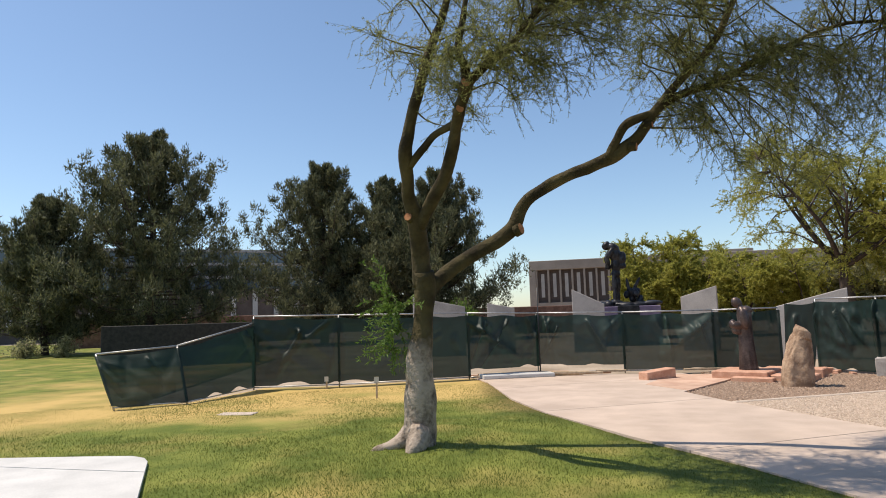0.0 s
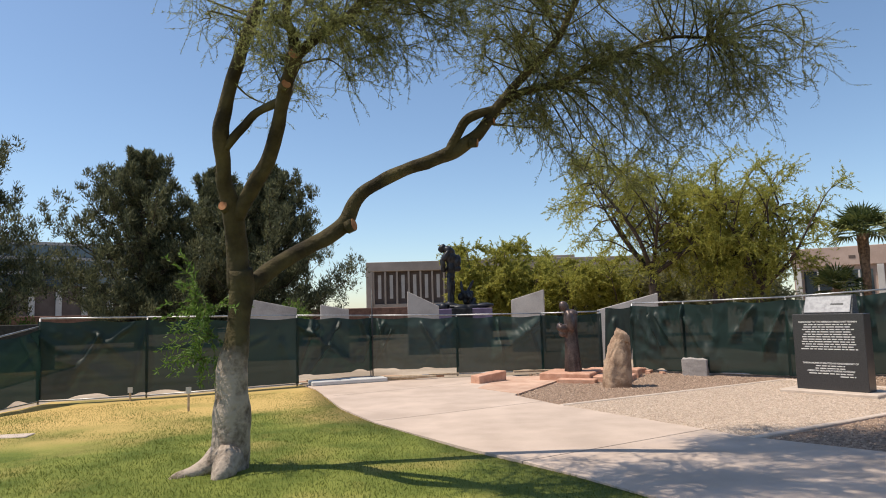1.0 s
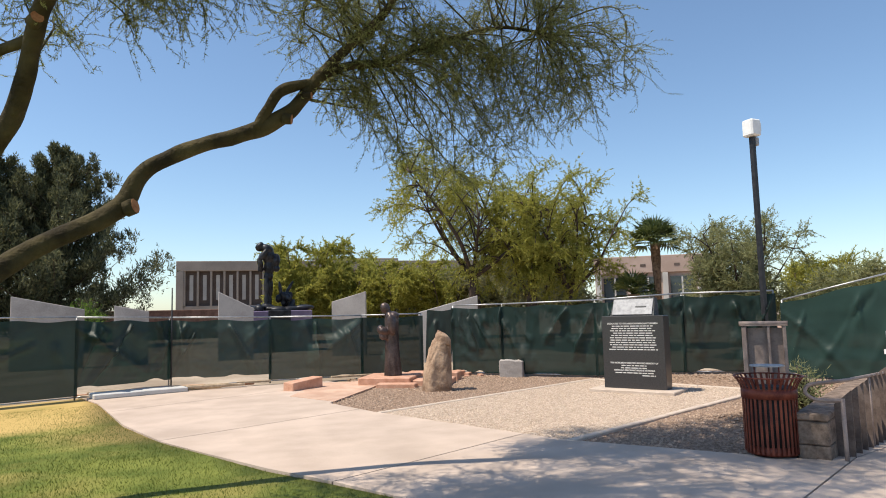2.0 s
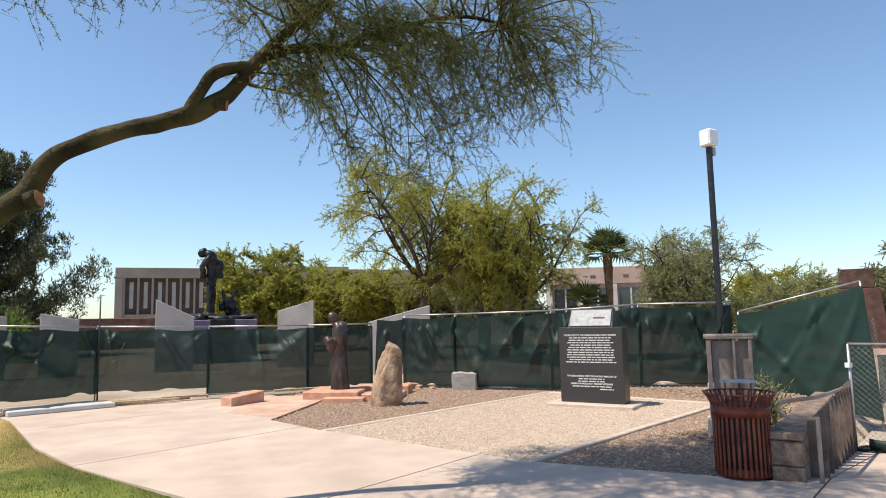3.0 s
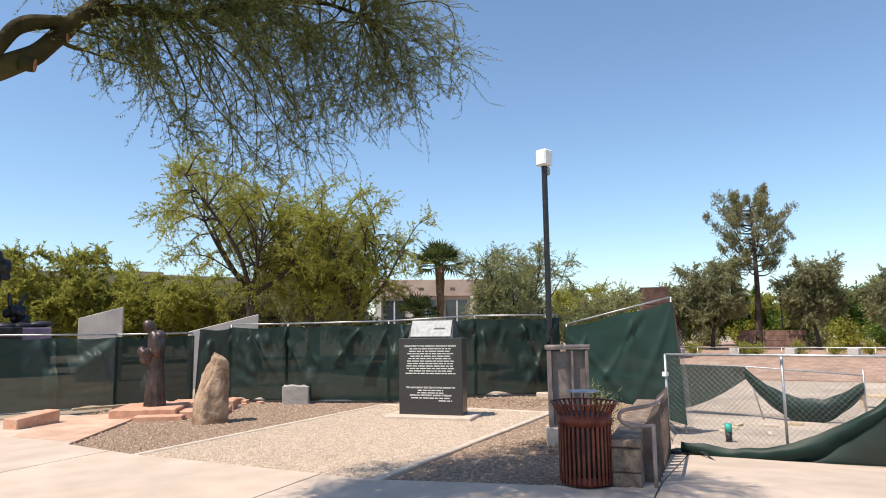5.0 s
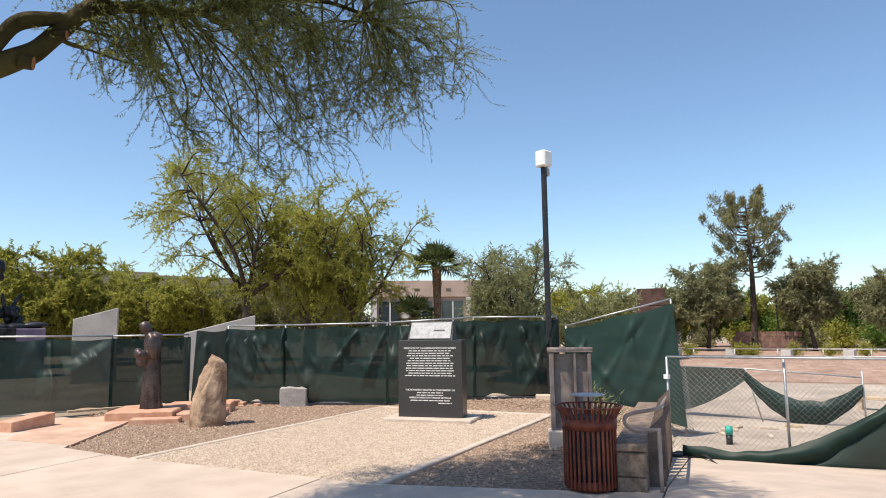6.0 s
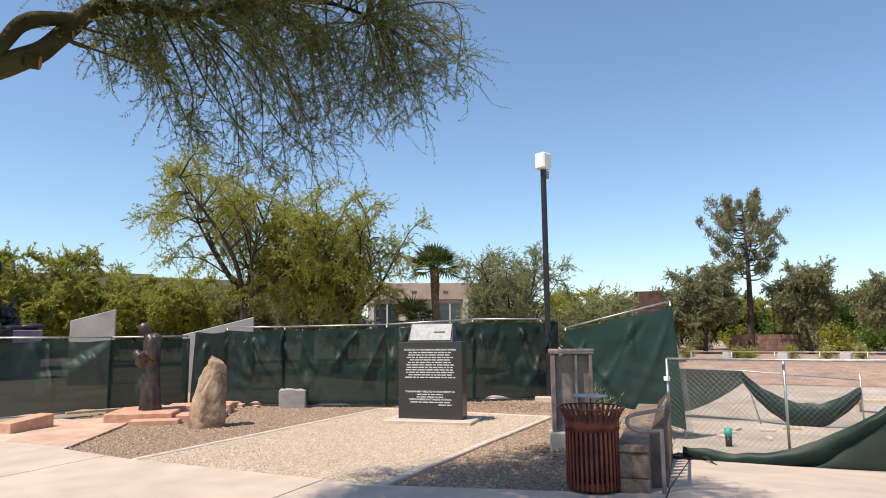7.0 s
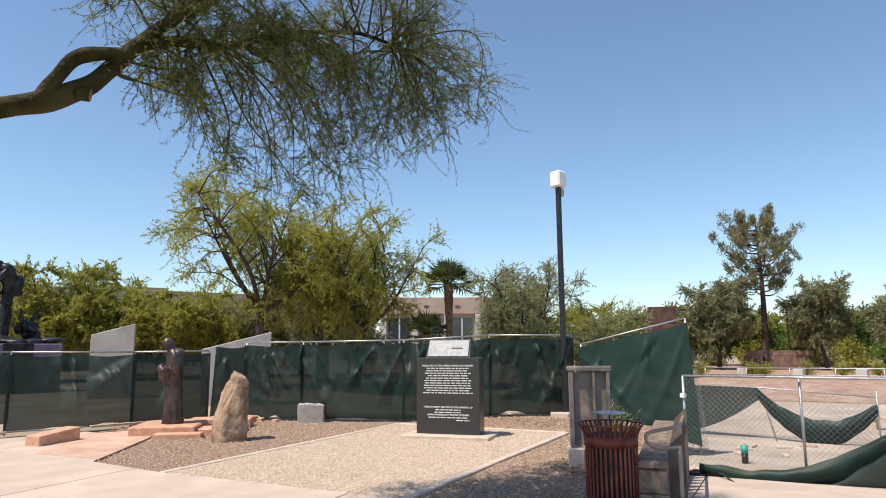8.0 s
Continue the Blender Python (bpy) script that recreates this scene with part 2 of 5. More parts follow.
    "teal": mat("teal_tape", (0.02, 0.3, 0.24), (0.04, 0.38, 0.3), 20.0, 0.5, 0.0),
    "tower": mat("dark_red_block", (0.06, 0.032, 0.026), (0.11, 0.062, 0.05), 3.0, 0.95, 0.6, 18.0),
    "wheel": mat("red_block", (0.13, 0.075, 0.058), (0.22, 0.13, 0.1), 3.0, 0.95, 0.6, 18.0, vary=0.15),
}


# ---------------------------------------------------------------- makers
def thing(name, at=(0, 0, 0), label="", category="", group="", kind=""):
    ob = new(name)
    ob.location = at
    ob.empty_display_size = 0.2
    return tagged(ob, label, category, group, kind)


def raw(name, verts, faces, material, parent=None, label="", smooth=False):
    me = bpy.data.meshes.new(name)
    me.from_pydata([tuple(v) for v in verts] if not isinstance(verts, np.ndarray) else verts.tolist(), [], faces if isinstance(faces, list) else faces.tolist())
    me.materials.append(M[material])
    if smooth:
        me.polygons.foreach_set("use_smooth", [True] * len(me.polygons))
    me.update()
    ob = new(name, me)
    ob.parent = parent
    return tagged(ob, label)


def part(name, bm, material, parent=None, label="", smooth=False):
    me = bpy.data.meshes.new(name)
    bm.to_mesh(me)
    bm.free()
    me.materials.append(M[material])
    if smooth:
        me.polygons.foreach_set("use_smooth", [True] * len(me.polygons))
    ob = new(name, me)
    ob.parent = parent
    return tagged(ob, label)


def box(bm, lo, hi, m=None, bevel=0.0):
    lo, hi = Vector(lo), Vector(hi)
    r = bmesh.ops.create_cube(bm, size=1.0, matrix=Matrix.Translation((lo + hi) / 2) @ Matrix.Diagonal((*(hi - lo), 1)))
    if bevel:
        es = list({e for v in r["verts"] for e in v.link_edges})
        made = bmesh.ops.bevel(bm, geom=es, offset=bevel, segments=1, affect="EDGES")
        vs = {v for f in made["faces"] for v in f.verts} | {v for v in r["verts"] if v.is_valid}
    else:
        vs = set(r["verts"])
    if m is not None:
        bmesh.ops.transform(bm, matrix=m, verts=[v for v in vs if v.is_valid])
    return bm


def boxed(lo, hi, m=None, bevel=0.0):
    return box(bmesh.new(), lo, hi, m, bevel)


def tube_data(lines, sides=6, cap=True):
    """Verts and faces of tapered tubes; lines: lists of (point, radius)."""
    V, F = [], []
    for line in lines:
        pts = [Vector(p) for p, _ in line]
        base = len(V)
        side = None
        for i, (p, r) in enumerate(line):
            t = (pts[min(i + 1, len(pts) - 1)] - pts[max(i - 1, 0)])
            t = t.normalized() if t.length > 1e-9 else Vector((0, 0, 1))
            if side is None:
                side = t.cross(Vector((0.31, 0.95, 0.11)))
            side = (side - t * side.dot(t))
            side = side.normalized() if side.length > 1e-6 else t.orthogonal().normalized()
            up = t.cross(side)
            for k in range(sides):
                a = 2 * math.pi * k / sides
                V.append(pts[i] + (side * math.cos(a) + up * math.sin(a)) * r)
            if i:
                o = base + (i - 1) * sides
                for k in range(sides):
                    F.append((o + k, o + (k + 1) % sides, o + sides + (k + 1) % sides, o + sides + k))
        if cap:
            F.append(tuple(base + k for k in reversed(range(sides))))
            o = base + (len(line) - 1) * sides
            F.append(tuple(o + k for k in range(sides)))
    return V, F


def tubes(name, lines, material, parent=None, sides=6, label="", smooth=True):
    V, F = tube_data(lines, sides)
    return raw(name, V, F, material, parent, label, smooth)


def spline(pts, n=5):
    """Catmull-Rom through rows of (x, y, z, r), n steps a span, as (point, radius)."""
    P = [np.array(p, float) for p in pts]
    P = [2 * P[0] - P[1]] + P + [2 * P[-1] - P[-2]]
    out = []
    for i in range(1, len(P) - 2):
        for k in range(n):
            t = k / n
            a, b, c, d = P[i - 1], P[i], P[i + 1], P[i + 2]
            q = 0.5 * (2 * b + (c - a) * t + (2 * a - 5 * b + 4 * c - d) * t * t + (3 * b - a - 3 * c + d) * t ** 3)
            out.append((tuple(q[:3]), max(q[3], 0.002)))
    out.append((tuple(P[-2][:3]), P[-2][3]))
    return out


def leaf_cards(pos, ways, length, width, rng, small=False):
    """Pointed leaves, one at each pos along ways: arrays of verts and faces; small: three corners each."""
    n = len(pos)
    ways = ways / (np.linalg.norm(ways, axis=1, keepdims=True) + 1e-9)
    side = np.cross(ways, rng.normal(size=(n, 3)))
    side /= np.linalg.norm(side, axis=1, keepdims=True) + 1e-9
    ln = (length * rng.uniform(0.6, 1.3, n))[:, None]
    wd = (width * rng.uniform(0.7, 1.2, n))[:, None]
    if small:
        V = np.stack([pos - side * wd / 2, pos + side * wd / 2, pos + ways * ln], 1).reshape(-1, 3)
        return V, np.arange(3 * n).reshape(-1, 3)
    V = np.stack([pos, pos + ways * ln * 0.45 + side * wd / 2, pos + ways * ln, pos + ways * ln * 0.45 - side * wd / 2], 1).reshape(-1, 3)
    F = np.arange(4 * n).reshape(-1, 4)
    return V, F


def smooth01(x):
    x = min(max(x, 0.0), 1.0)
    return x * x * (3 - 2 * x)


# ---------------------------------------------------------------- lie of the land
WALL0, WALLD = (5.84, 6.71), (0.889, 0.458)
BED0, BEDU, BEDV = (2.8, 12.5), (0.936, 0.351), (0.351, -0.936)


def wall_frame(x, y):
    dx, dy = x - WALL0[0], y - WALL0[1]
    return dx * WALLD[0] + dy * WALLD[1], -dx * WALLD[1] + dy * WALLD[0]


def bed(u, v, z=0.0):
    return Vector((BED0[0] + u * BEDU[0] + v * BEDV[0], BED0[1] + u * BEDU[1] + v * BEDV[1], z))


def gz(x, y):
    """Height of the ground: level, falling along the ramp to a sunken plaza, and rising behind it."""
    a, s = wall_frame(x, y)
    low = -0.1 * min(max(a - 0.3, 0), 4.0) - 0.05 * min(max(a - 4.3, 0), 5.0)
    open_side = 1.0 - smooth01((s - 0.02) / 0.12) if a < 8.6 else 1.0 - smooth01((s - 0.2 - (a - 8.6) * 1.5) / 1.0)
    r = math.hypot(x, y - 3)
    low *= open_side * (1 - smooth01((r - 23) / 12))
    u = (x - BED0[0]) * BEDU[0] + (y - BED0[1]) * BEDU[1]
    rise = 0.12 * smooth01((u - 6.2) / 1.3) * smooth01((s - 0.2) / 1.0) * (1 - smooth01((r - 17) / 8))
    mound = 0.07 * math.exp(-((x + 2.2) ** 2 + (y - 8.8) ** 2) / 5)
    mound += 0.13 * math.exp(-((x - 7.2) ** 2 + (y - 8.7) ** 2) / 0.5) * smooth01((s - 0.15) / 0.4)
    return low + rise + mound


def sheet(name, poly, material, lift, cell=0.0, skirt=0.08, halves=(), wave=0.0):
    """A polygon laid on the ground; halves: (normal, low, high) strips to keep."""
    bm = bmesh.new()
    bm.faces.new([bm.verts.new((x, y, 0)) for x, y in poly])
    bmesh.ops.triangulate(bm, faces=bm.faces[:])
    for (nx, ny), low, high in halves:
        for d, sign in ((low, -1), (high, 1)):
            bmesh.ops.bisect_plane(bm, geom=bm.verts[:] + bm.edges[:] + bm.faces[:], plane_co=(nx * d, ny * d, 0), plane_no=(nx * sign, ny * sign, 0), clear_outer=True)
    if cell:
        xs, ys = [v.co.x for v in bm.verts], [v.co.y for v in bm.verts]
        for axis, lo, hi in ((0, min(xs), max(xs)), (1, min(ys), max(ys))):
            for k in range(1, int((hi - lo) / cell)):
                co, no = [0, 0, 0], [0, 0, 0]
                co[axis], no[axis] = lo + k * cell, 1
                bmesh.ops.bisect_plane(bm, geom=bm.verts[:] + bm.edges[:] + bm.faces[:], plane_co=co, plane_no=no)
    bmesh.ops.recalc_face_normals(bm, faces=bm.faces[:])
    for f in bm.faces:
        if f.normal.z < 0:
            f.normal_flip()
    for v in bm.verts:
        v.co.z = gz(v.co.x, v.co.y) + lift + (wave * noise.noise((v.co.x * 0.5, v.co.y * 0.5, 0)) if wave else 0)
    if skirt:
        edge = [e for e in bm.edges if e.is_boundary]
        made = bmesh.ops.extrude_edge_only(bm, edges=edge)
        for v in made["geom"]:
            if isinstance(v, bmesh.types.BMVert):
                v.co.z -= skirt
    return bm


def pebbles(name, inside, count, box2, size, material, seed, label, lift=0.0):
    """Loose stones strewn where inside(x, y): one mesh of small irregular octahedra."""
    rng = np.random.default_rng(seed)
    V, F, n = [], [], 0
    octa = np.array([(1, 0, 0), (-1, 0, 0), (0, 1, 0), (0, -1, 0), (0, 0, 0.8), (0, 0, -0.5)], float)
    tri = ((0, 2, 4), (2, 1, 4), (1, 3, 4), (3, 0, 4), (2, 0, 5), (1, 2, 5), (3, 1, 5), (0, 3, 5))
    while n < count:
        x, y = rng.uniform(box2[0], box2[2]), rng.uniform(box2[1], box2[3])
        if not inside(x, y):
            continue
        s = size * rng.uniform(0.5, 1.5)
        a = rng.uniform(0, 6.28)
        o = octa * s * rng.uniform(0.6, 1.2, (6, 3))
        c, d = math.cos(a), math.sin(a)
        z = gz(x, y) + lift
        V += [(x + c * p[0] - d * p[1], y + d * p[0] + c * p[1], z + p[2]) for p in o]
        F += [tuple(6 * n + k for k in t) for t in tri]
        n += 1
    return tagged(raw(name, V, F, material), label, "gravel", kind="stuff")


def in_poly(x, y, poly):
    inside = False
    for (x1, y1), (x2, y2) in zip(poly, poly[1:] + poly[:1]):
        if (y1 > y) != (y2 > y) and x < (x2 - x1) * (y - y1) / (y2 - y1) + x1:
            inside = not inside
    return inside


# ---------------------------------------------------------------- ground
def axis_lines(dense_lo, dense_hi, step, far):
    out, s, x = [], step, dense_lo
    while x > -far:
        out.append(x)
        s *= 1.25
        x -= s
    out = out[::-1] + [dense_lo + step * k for k in range(1, int((dense_hi - dense_lo) / step))]
    s, x = step, dense_hi
    while x < far:
        out.append(x)
        s *= 1.25
        x += s
    return out


def build_ground():
    xs, ys = axis_lines(-12, 40, 0.45, 2200), axis_lines(-4, 32, 0.45, 2200)
    V = [(x, y, gz(x, y) - 0.03) for y in ys for x in xs]
    w = len(xs)
    F = [(j * w + i, j * w + i + 1, (j + 1) * w + i + 1, (j + 1) * w + i) for j in range(len(ys) - 1) for i in range(w - 1)]
    tagged(raw("ground", V, F, "earth", smooth=True), "bare tan earth of the park", "ground", kind="structure")


EDGE = [(-2.0, 18.2), (-1.9, 17.5), (-1.68, 16.8), (-1.06, 13.5), (-0.5, 11.55), (0.0, 10.37), (0.52, 9.26), (1.0, 8.43), (1.38, 7.68), (1.72, 6.9), (2.2, 5.9), (2.9, 4.7), (4.0, 3.1), (6.0, 0.8), (9.0, -2.0)]
PATH_POLY = EDGE + [(16.0, -2.0), (14.0, 3.2), (10.35, 5.5), (9.72, 8.56), (5.77, 6.79), (5.2, 7.55), (4.16, 9.0), (2.8, 12.5), (2.37, 14.14), (3.75, 16.5), (3.3, 18.2)]
LAWN_POLY = [(-70, 75), (-30, 60), (-12, 30), (-9.2, 14.0), (-8.0, 13.9), (-7.4, 16.8), (-5.4, 16.95), (-2.1, 18.3)] + EDGE[1:] + [(9.0, -20), (-90, -20), (-90, 60)]
PAD_POLY = [(-14, 8.0), (-6.1, 8.3), (-5.75, 8.28), (-5.52, 8.15), (-5.36, 7.95), (-5.1, 7.45), (-4.5, 6.3), (-4.4, 2.0), (-14, 2.0)]
BED_POLY = [(2.37, 14.14), (2.8, 12.5), (4.16, 9.0), (5.2, 7.55), (5.75, 6.98), (9.75, 8.78), (14.5, 10.6), (12.4, 13.2), (9.6, 15.4), (7.2, 18.6), (3.9, 18.6), (3.75, 16.5)]


def build_surfaces():
    tagged(part("lawn", sheet("lawn", LAWN_POLY, "lawn", 0.0, 2.0, 0.05, wave=0.035), "lawn", smooth=True), "mown green grass drying to straw in patches", "lawn", kind="structure")
    path = thing("path", (0, 0, 0), "pinkish broom-finished concrete path with wide joints", "path", kind="structure")
    for low, high in ((-9.0, 3.62), (3.64, 7.26), (7.28, 10.92), (10.94, 14.58), (14.6, 19.0)):
        part("slab", sheet("slab", PATH_POLY, "concrete", 0.03, 0.9, 0.1, [((-0.4, 0.9165), low, high)]), "concrete", path)
    pad = PAD_POLY
    p = thing("concrete_pad", (0, 0, 0), "white rounded concrete pad set into the lawn", "pavement", kind="structure")
    part("slab", sheet("slab", pad, "pad", 0.05, 0, 0.1, [((0.17, 0.985), -9, 6.42)]), "pad", p)
    part("slab", sheet("slab", pad, "pad", 0.05, 0, 0.1, [((0.17, 0.985), 6.44, 19)]), "pad", p)
    tagged(part("gravel_bed", sheet("gravel_bed", BED_POLY, "dark_gravel", 0.0, 0.6, 0.05), "dark_gravel"), "brown decomposed gravel bed along the fence", "gravel bed", kind="structure")
    light = [tuple(bed(u, v)[:2]) for u, v in ((0.05, 0.05), (0.05, 3.78), (6.25, 3.78), (6.25, 0.05))]
    tagged(part("gravel_court", sheet("gravel_court", light, "gravel", 0.02, 0.6, 0.05), "gravel"), "pale tan gravel court inside a concrete curb", "gravel bed", kind="structure")
    curb = thing("curb", (0, 0, 0), "narrow pale concrete curb round the tan gravel", "curb", kind="structure")
    for (u0, v0), (u1, v1) in (((0.0, 0.0), (6.3, 0.0)), ((6.3, 0.0), (6.3, 3.8)), ((0.0, 3.8), (6.3, 3.8))):
        n = max(2, round(math.hypot(u1 - u0, v1 - v0) / 1.25))
        for k in range(n):
            a, b = bed(u0 + (u1 - u0) * k / n, v0 + (v1 - v0) * k / n), bed(u0 + (u1 - u0) * (k + 1) / n, v0 + (v1 - v0) * (k + 1) / n)
            ln, ang = (b - a).length, math.degrees(math.atan2(b.y - a.y, b.x - a.x))
            mid = (a + b) / 2
            part("curb_stone", boxed((0.004, -0.055, -0.15), (ln - 0.004, 0.055, 0.038), pose(a.x, a.y, gz(mid.x, mid.y), 0, 0, ang), 0.012), "curb", curb)
    # sunken plaza, and the red gravel bank with its rail behind it
    plaza = [(10.36, 5.5), (14.0, 3.2), (22, 1), (27, 9), (24, 17), (17, 16), (14.6, 10.9), (9.73, 8.56)]
    tagged(part("plaza", sheet("plaza", plaza, "plaza", 0.02, 0.9, 0.05), "plaza"), "pale dusty concrete of a sunken plaza", "pavement", kind="structure")
    bank = [(22.5, 0.5), (60, -14), (75, 30), (45, 45), (24.5, 17.5), (27.5, 9)]
    tagged(part("gravel_bank", sheet("gravel_bank", bank, "berm", 0.0, 3.0, 0.05), "berm"), "reddish gravel bank behind the plaza", "gravel bed", kind="structure")


def build_pebbles():
    def light_in(x, y):
        u = (x - BED0[0]) * BEDU[0] + (y - BED0[1]) * BEDU[1]
        v = (x - BED0[0]) * BEDV[0] + (y - BED0[1]) * BEDV[1]
        return 0.08 < u < 6.22 and 0.08 < v < 3.72
    def dark_in(x, y):
        u = (x - BED0[0]) * BEDU[0] + (y - BED0[1]) * BEDU[1]
        v = (x - BED0[0]) * BEDV[0] + (y - BED0[1]) * BEDV[1]
        return in_poly(x, y, BED_POLY) and not (-0.08 < u < 6.38 and -0.08 < v < 3.88)
    pebbles("gravel", light_in, 22000, (2, 8, 11, 16), 0.0155, "gravel_stone", 5, "loose tan gravel stones", 0.022)
    pebbles("gravel", dark_in, 15000, (2, 6, 15, 19), 0.022, "dark_stone", 6, "loose brown gravel stones", 0.002)


def build_grass():
    """Blades over the lawn nearest to the camera's way."""
    rng = np.random.default_rng(3)
    n = 230000
    d = 3.2 + 12.5 * rng.uniform(0, 1, n) ** 1.15
    ang = rng.uniform(radians(48), radians(140), n)
    x, y = -0.7 + d * np.cos(ang), 1.0 + d * np.sin(ang)
    keep = np.array([in_poly(a, b, LAWN_POLY) and not in_poly(a, b, PAD_POLY) for a, b in zip(x, y)])
    x, y = x[keep], y[keep]
    z = np.array([gz(a, b) + 0.03 * noise.noise((a * 0.5, b * 0.5, 0)) for a, b in zip(x, y)])
    ways = np.stack([rng.normal(0, 0.55, len(x)), rng.normal(0, 0.55, len(x)), np.ones(len(x))], 1)
    V, F = leaf_cards(np.stack([x, y, z - 0.005], 1), ways, 0.034, 0.007, rng, True)
    tagged(raw("grass", V, F, "blade"), "short green blades of mown grass", "grass", kind="stuff")


# ---------------------------------------------------------------- trees
def strands(starts, rng, number, length, droop, per, spread=0.35, splay=1.0, twig_r=0.004, crook=0.12):
    """Hanging twigs from each (point, outward) start, with leaves along them. Twig lines and leaf arrays."""
    steps = 7
    p = np.repeat(np.array([tuple(q) for q, _ in starts], float), number, 0)
    way = np.repeat(np.array([tuple(w) for _, w in starts], float), number, 0) * 0.6
    n = len(p)
    way = way + rng.normal(0, 0.6, (n, 3)) * splay
    way /= np.linalg.norm(way, axis=1, keepdims=True)
    ln = length * rng.uniform(0.5, 1.3, (n, 1))
    stops, P, W = [p], [], []
    each = max(1, round(per / steps))
    for k in range(steps - 1):
        q = stops[-1] + way * ln / steps
        for _ in range(each):
            t = rng.uniform(0, 1, (n, 1))
            P.append(stops[-1] * (1 - t) + q * t)
            W.append(way * 0.7 + rng.normal(0, spread * 1.6, (n, 3)))
        stops.append(q)
        way = way + (0, 0, -droop / steps * 2) + rng.normal(0, crook, (n, 3))
        way /= np.linalg.norm(way, axis=1, keepdims=True)
    lines = [[(Vector(stops[k][i]), twig_r * (1 - 0.85 * k / steps)) for k in range(steps)] for i in range(n)]
    return lines, np.concatenate(P), np.concatenate(W)


def main_tree():
    rng = np.random.default_rng(11)
    root = thing("shade_tree", (-2.2, 8.7, gz(-2.2, 8.7)), "leaning desert shade tree with grey trunk and feathery hanging foliage", "tree")
    o = Vector(root.location)

    def local(rows):
        return [(x - o.x, y - o.y, z - o.z, r) for x, y, z, r in rows]

    trunk = [(-2.2, 8.72, -0.15, 0.255), (-2.19, 8.72, 0.1, 0.22), (-2.17, 8.72, 0.4, 0.2), (-2.16, 8.72, 0.8, 0.18), (-2.16, 8.73, 1.12, 0.172), (-2.12, 8.73, 1.4, 0.14), (-2.09, 8.74, 1.7, 0.125), (-2.06, 8.72, 2.0, 0.14), (-2.06, 8.65, 2.25, 0.125)]
    left = [(-2.1, 8.72, 2.05, 0.12), (-2.1, 8.68, 2.43, 0.12), (-2.11, 8.5, 2.79, 0.112), (-2.17, 8.3, 3.14, 0.088), (-2.16, 8.12, 3.4, 0.08), (-2.15, 7.95, 3.66, 0.085), (-2.07, 7.85, 3.92, 0.07), (-1.96, 7.75, 4.25, 0.064), (-1.85, 7.7, 4.58, 0.058), (-1.75, 7.7, 4.87, 0.052), (-1.64, 7.7, 5.13, 0.045), (-1.5, 7.7, 5.62, 0.034), (-1.3, 7.7, 6.22, 0.02)]
    mid = [(-2.09, 8.48, 2.8, 0.085), (-1.86, 8.25, 3.12, 0.08), (-1.68, 8.05, 3.37, 0.076), (-1.56, 7.8, 3.63, 0.07), (-1.49, 7.62, 3.86, 0.068), (-1.43, 7.48, 4.02, 0.066), (-1.34, 7.3, 4.2, 0.066), (-1.37, 7.28, 4.42, 0.045), (-1.42, 7.28, 4.63, 0.042), (-1.36, 7.28, 4.91, 0.036), (-1.28, 7.28, 5.37, 0.022)]
    midr = [(-1.36, 7.3, 4.19, 0.058), (-1.14, 7.3, 4.38, 0.05), (-0.91, 7.33, 4.56, 0.047), (-0.74, 7.36, 4.73, 0.043), (-0.57, 7.4, 4.97, 0.038), (-0.27, 7.4, 5.39, 0.022)]
    cross = [(-2.12, 8.04, 3.48, 0.045), (-1.91, 7.9, 3.68, 0.046), (-1.72, 7.78, 3.81, 0.044), (-1.5, 7.64, 3.87, 0.044)]
    right = [(-2.06, 8.74, 1.98, 0.11), (-1.81, 8.9, 2.22, 0.1), (-1.51, 8.97, 2.43, 0.095), (-1.14, 9.0, 2.63, 0.095), (-0.9, 9.0, 2.81, 0.1), (-0.76, 8.99, 3.09, 0.085), (-0.53, 8.98, 3.28, 0.08), (-0.17, 8.95, 3.45, 0.08), (0.15, 8.9, 3.56, 0.082), (0.43, 8.82, 3.66, 0.088), (0.64, 8.75, 3.79, 0.078), (0.79, 8.68, 3.94, 0.07), (0.91, 8.62, 4.11, 0.07), (1.07, 8.56, 4.3, 0.064), (1.28, 8.5, 4.54, 0.055), (1.52, 8.45, 4.76, 0.05), (1.69, 8.4, 4.99, 0.044), (1.86, 8.35, 5.33, 0.036), (2.15, 8.3, 5.9, 0.02)]
    stub = [(0.35, 8.8, 3.62, 0.055), (0.47, 8.74, 3.85, 0.056), (0.57, 8.68, 4.01, 0.056), (0.72, 8.64, 4.08, 0.056), (0.95, 8.6, 4.14, 0.052)]
    r2 = [(1.0, 8.58, 4.22, 0.05), (1.37, 8.62, 4.38, 0.047), (1.74, 8.7, 4.49, 0.045), (2.0, 8.78, 4.63, 0.042), (2.31, 8.82, 4.82, 0.038), (2.6, 8.85, 4.94, 0.034), (3.06, 8.8, 5.12, 0.028), (3.44, 8.7, 5.16, 0.022), (3.93, 8.6, 5.09, 0.014)]
    wood = {"trunk": trunk, "left": left, "mid": mid, "midr": midr, "cross": cross, "right": right, "stub": stub, "r2": r2}
    bones = []
    for key, rows in wood.items():
        line = spline(local(rows), 5)
        if key == "trunk":
            V, F = tube_data([line], 18)
            for v in V:
                n = 0.035 * noise.noise((v.x * 3.2, v.y * 3.2, v.z * 1.6 + 4)) + 0.016 * noise.noise((v.x * 9, v.y * 9, v.z * 4))
                away = Vector((v.x, v.y, 0))
                if away.length > 1e-3:
                    v += away.normalized() * n * (1.3 if v.z < 1.3 else 0.6)
            raw("trunk", V, F, "bark", root, "pale grey cracked trunk", True)
        else:
            V, F = tube_data([line], 12)
            for v in V:
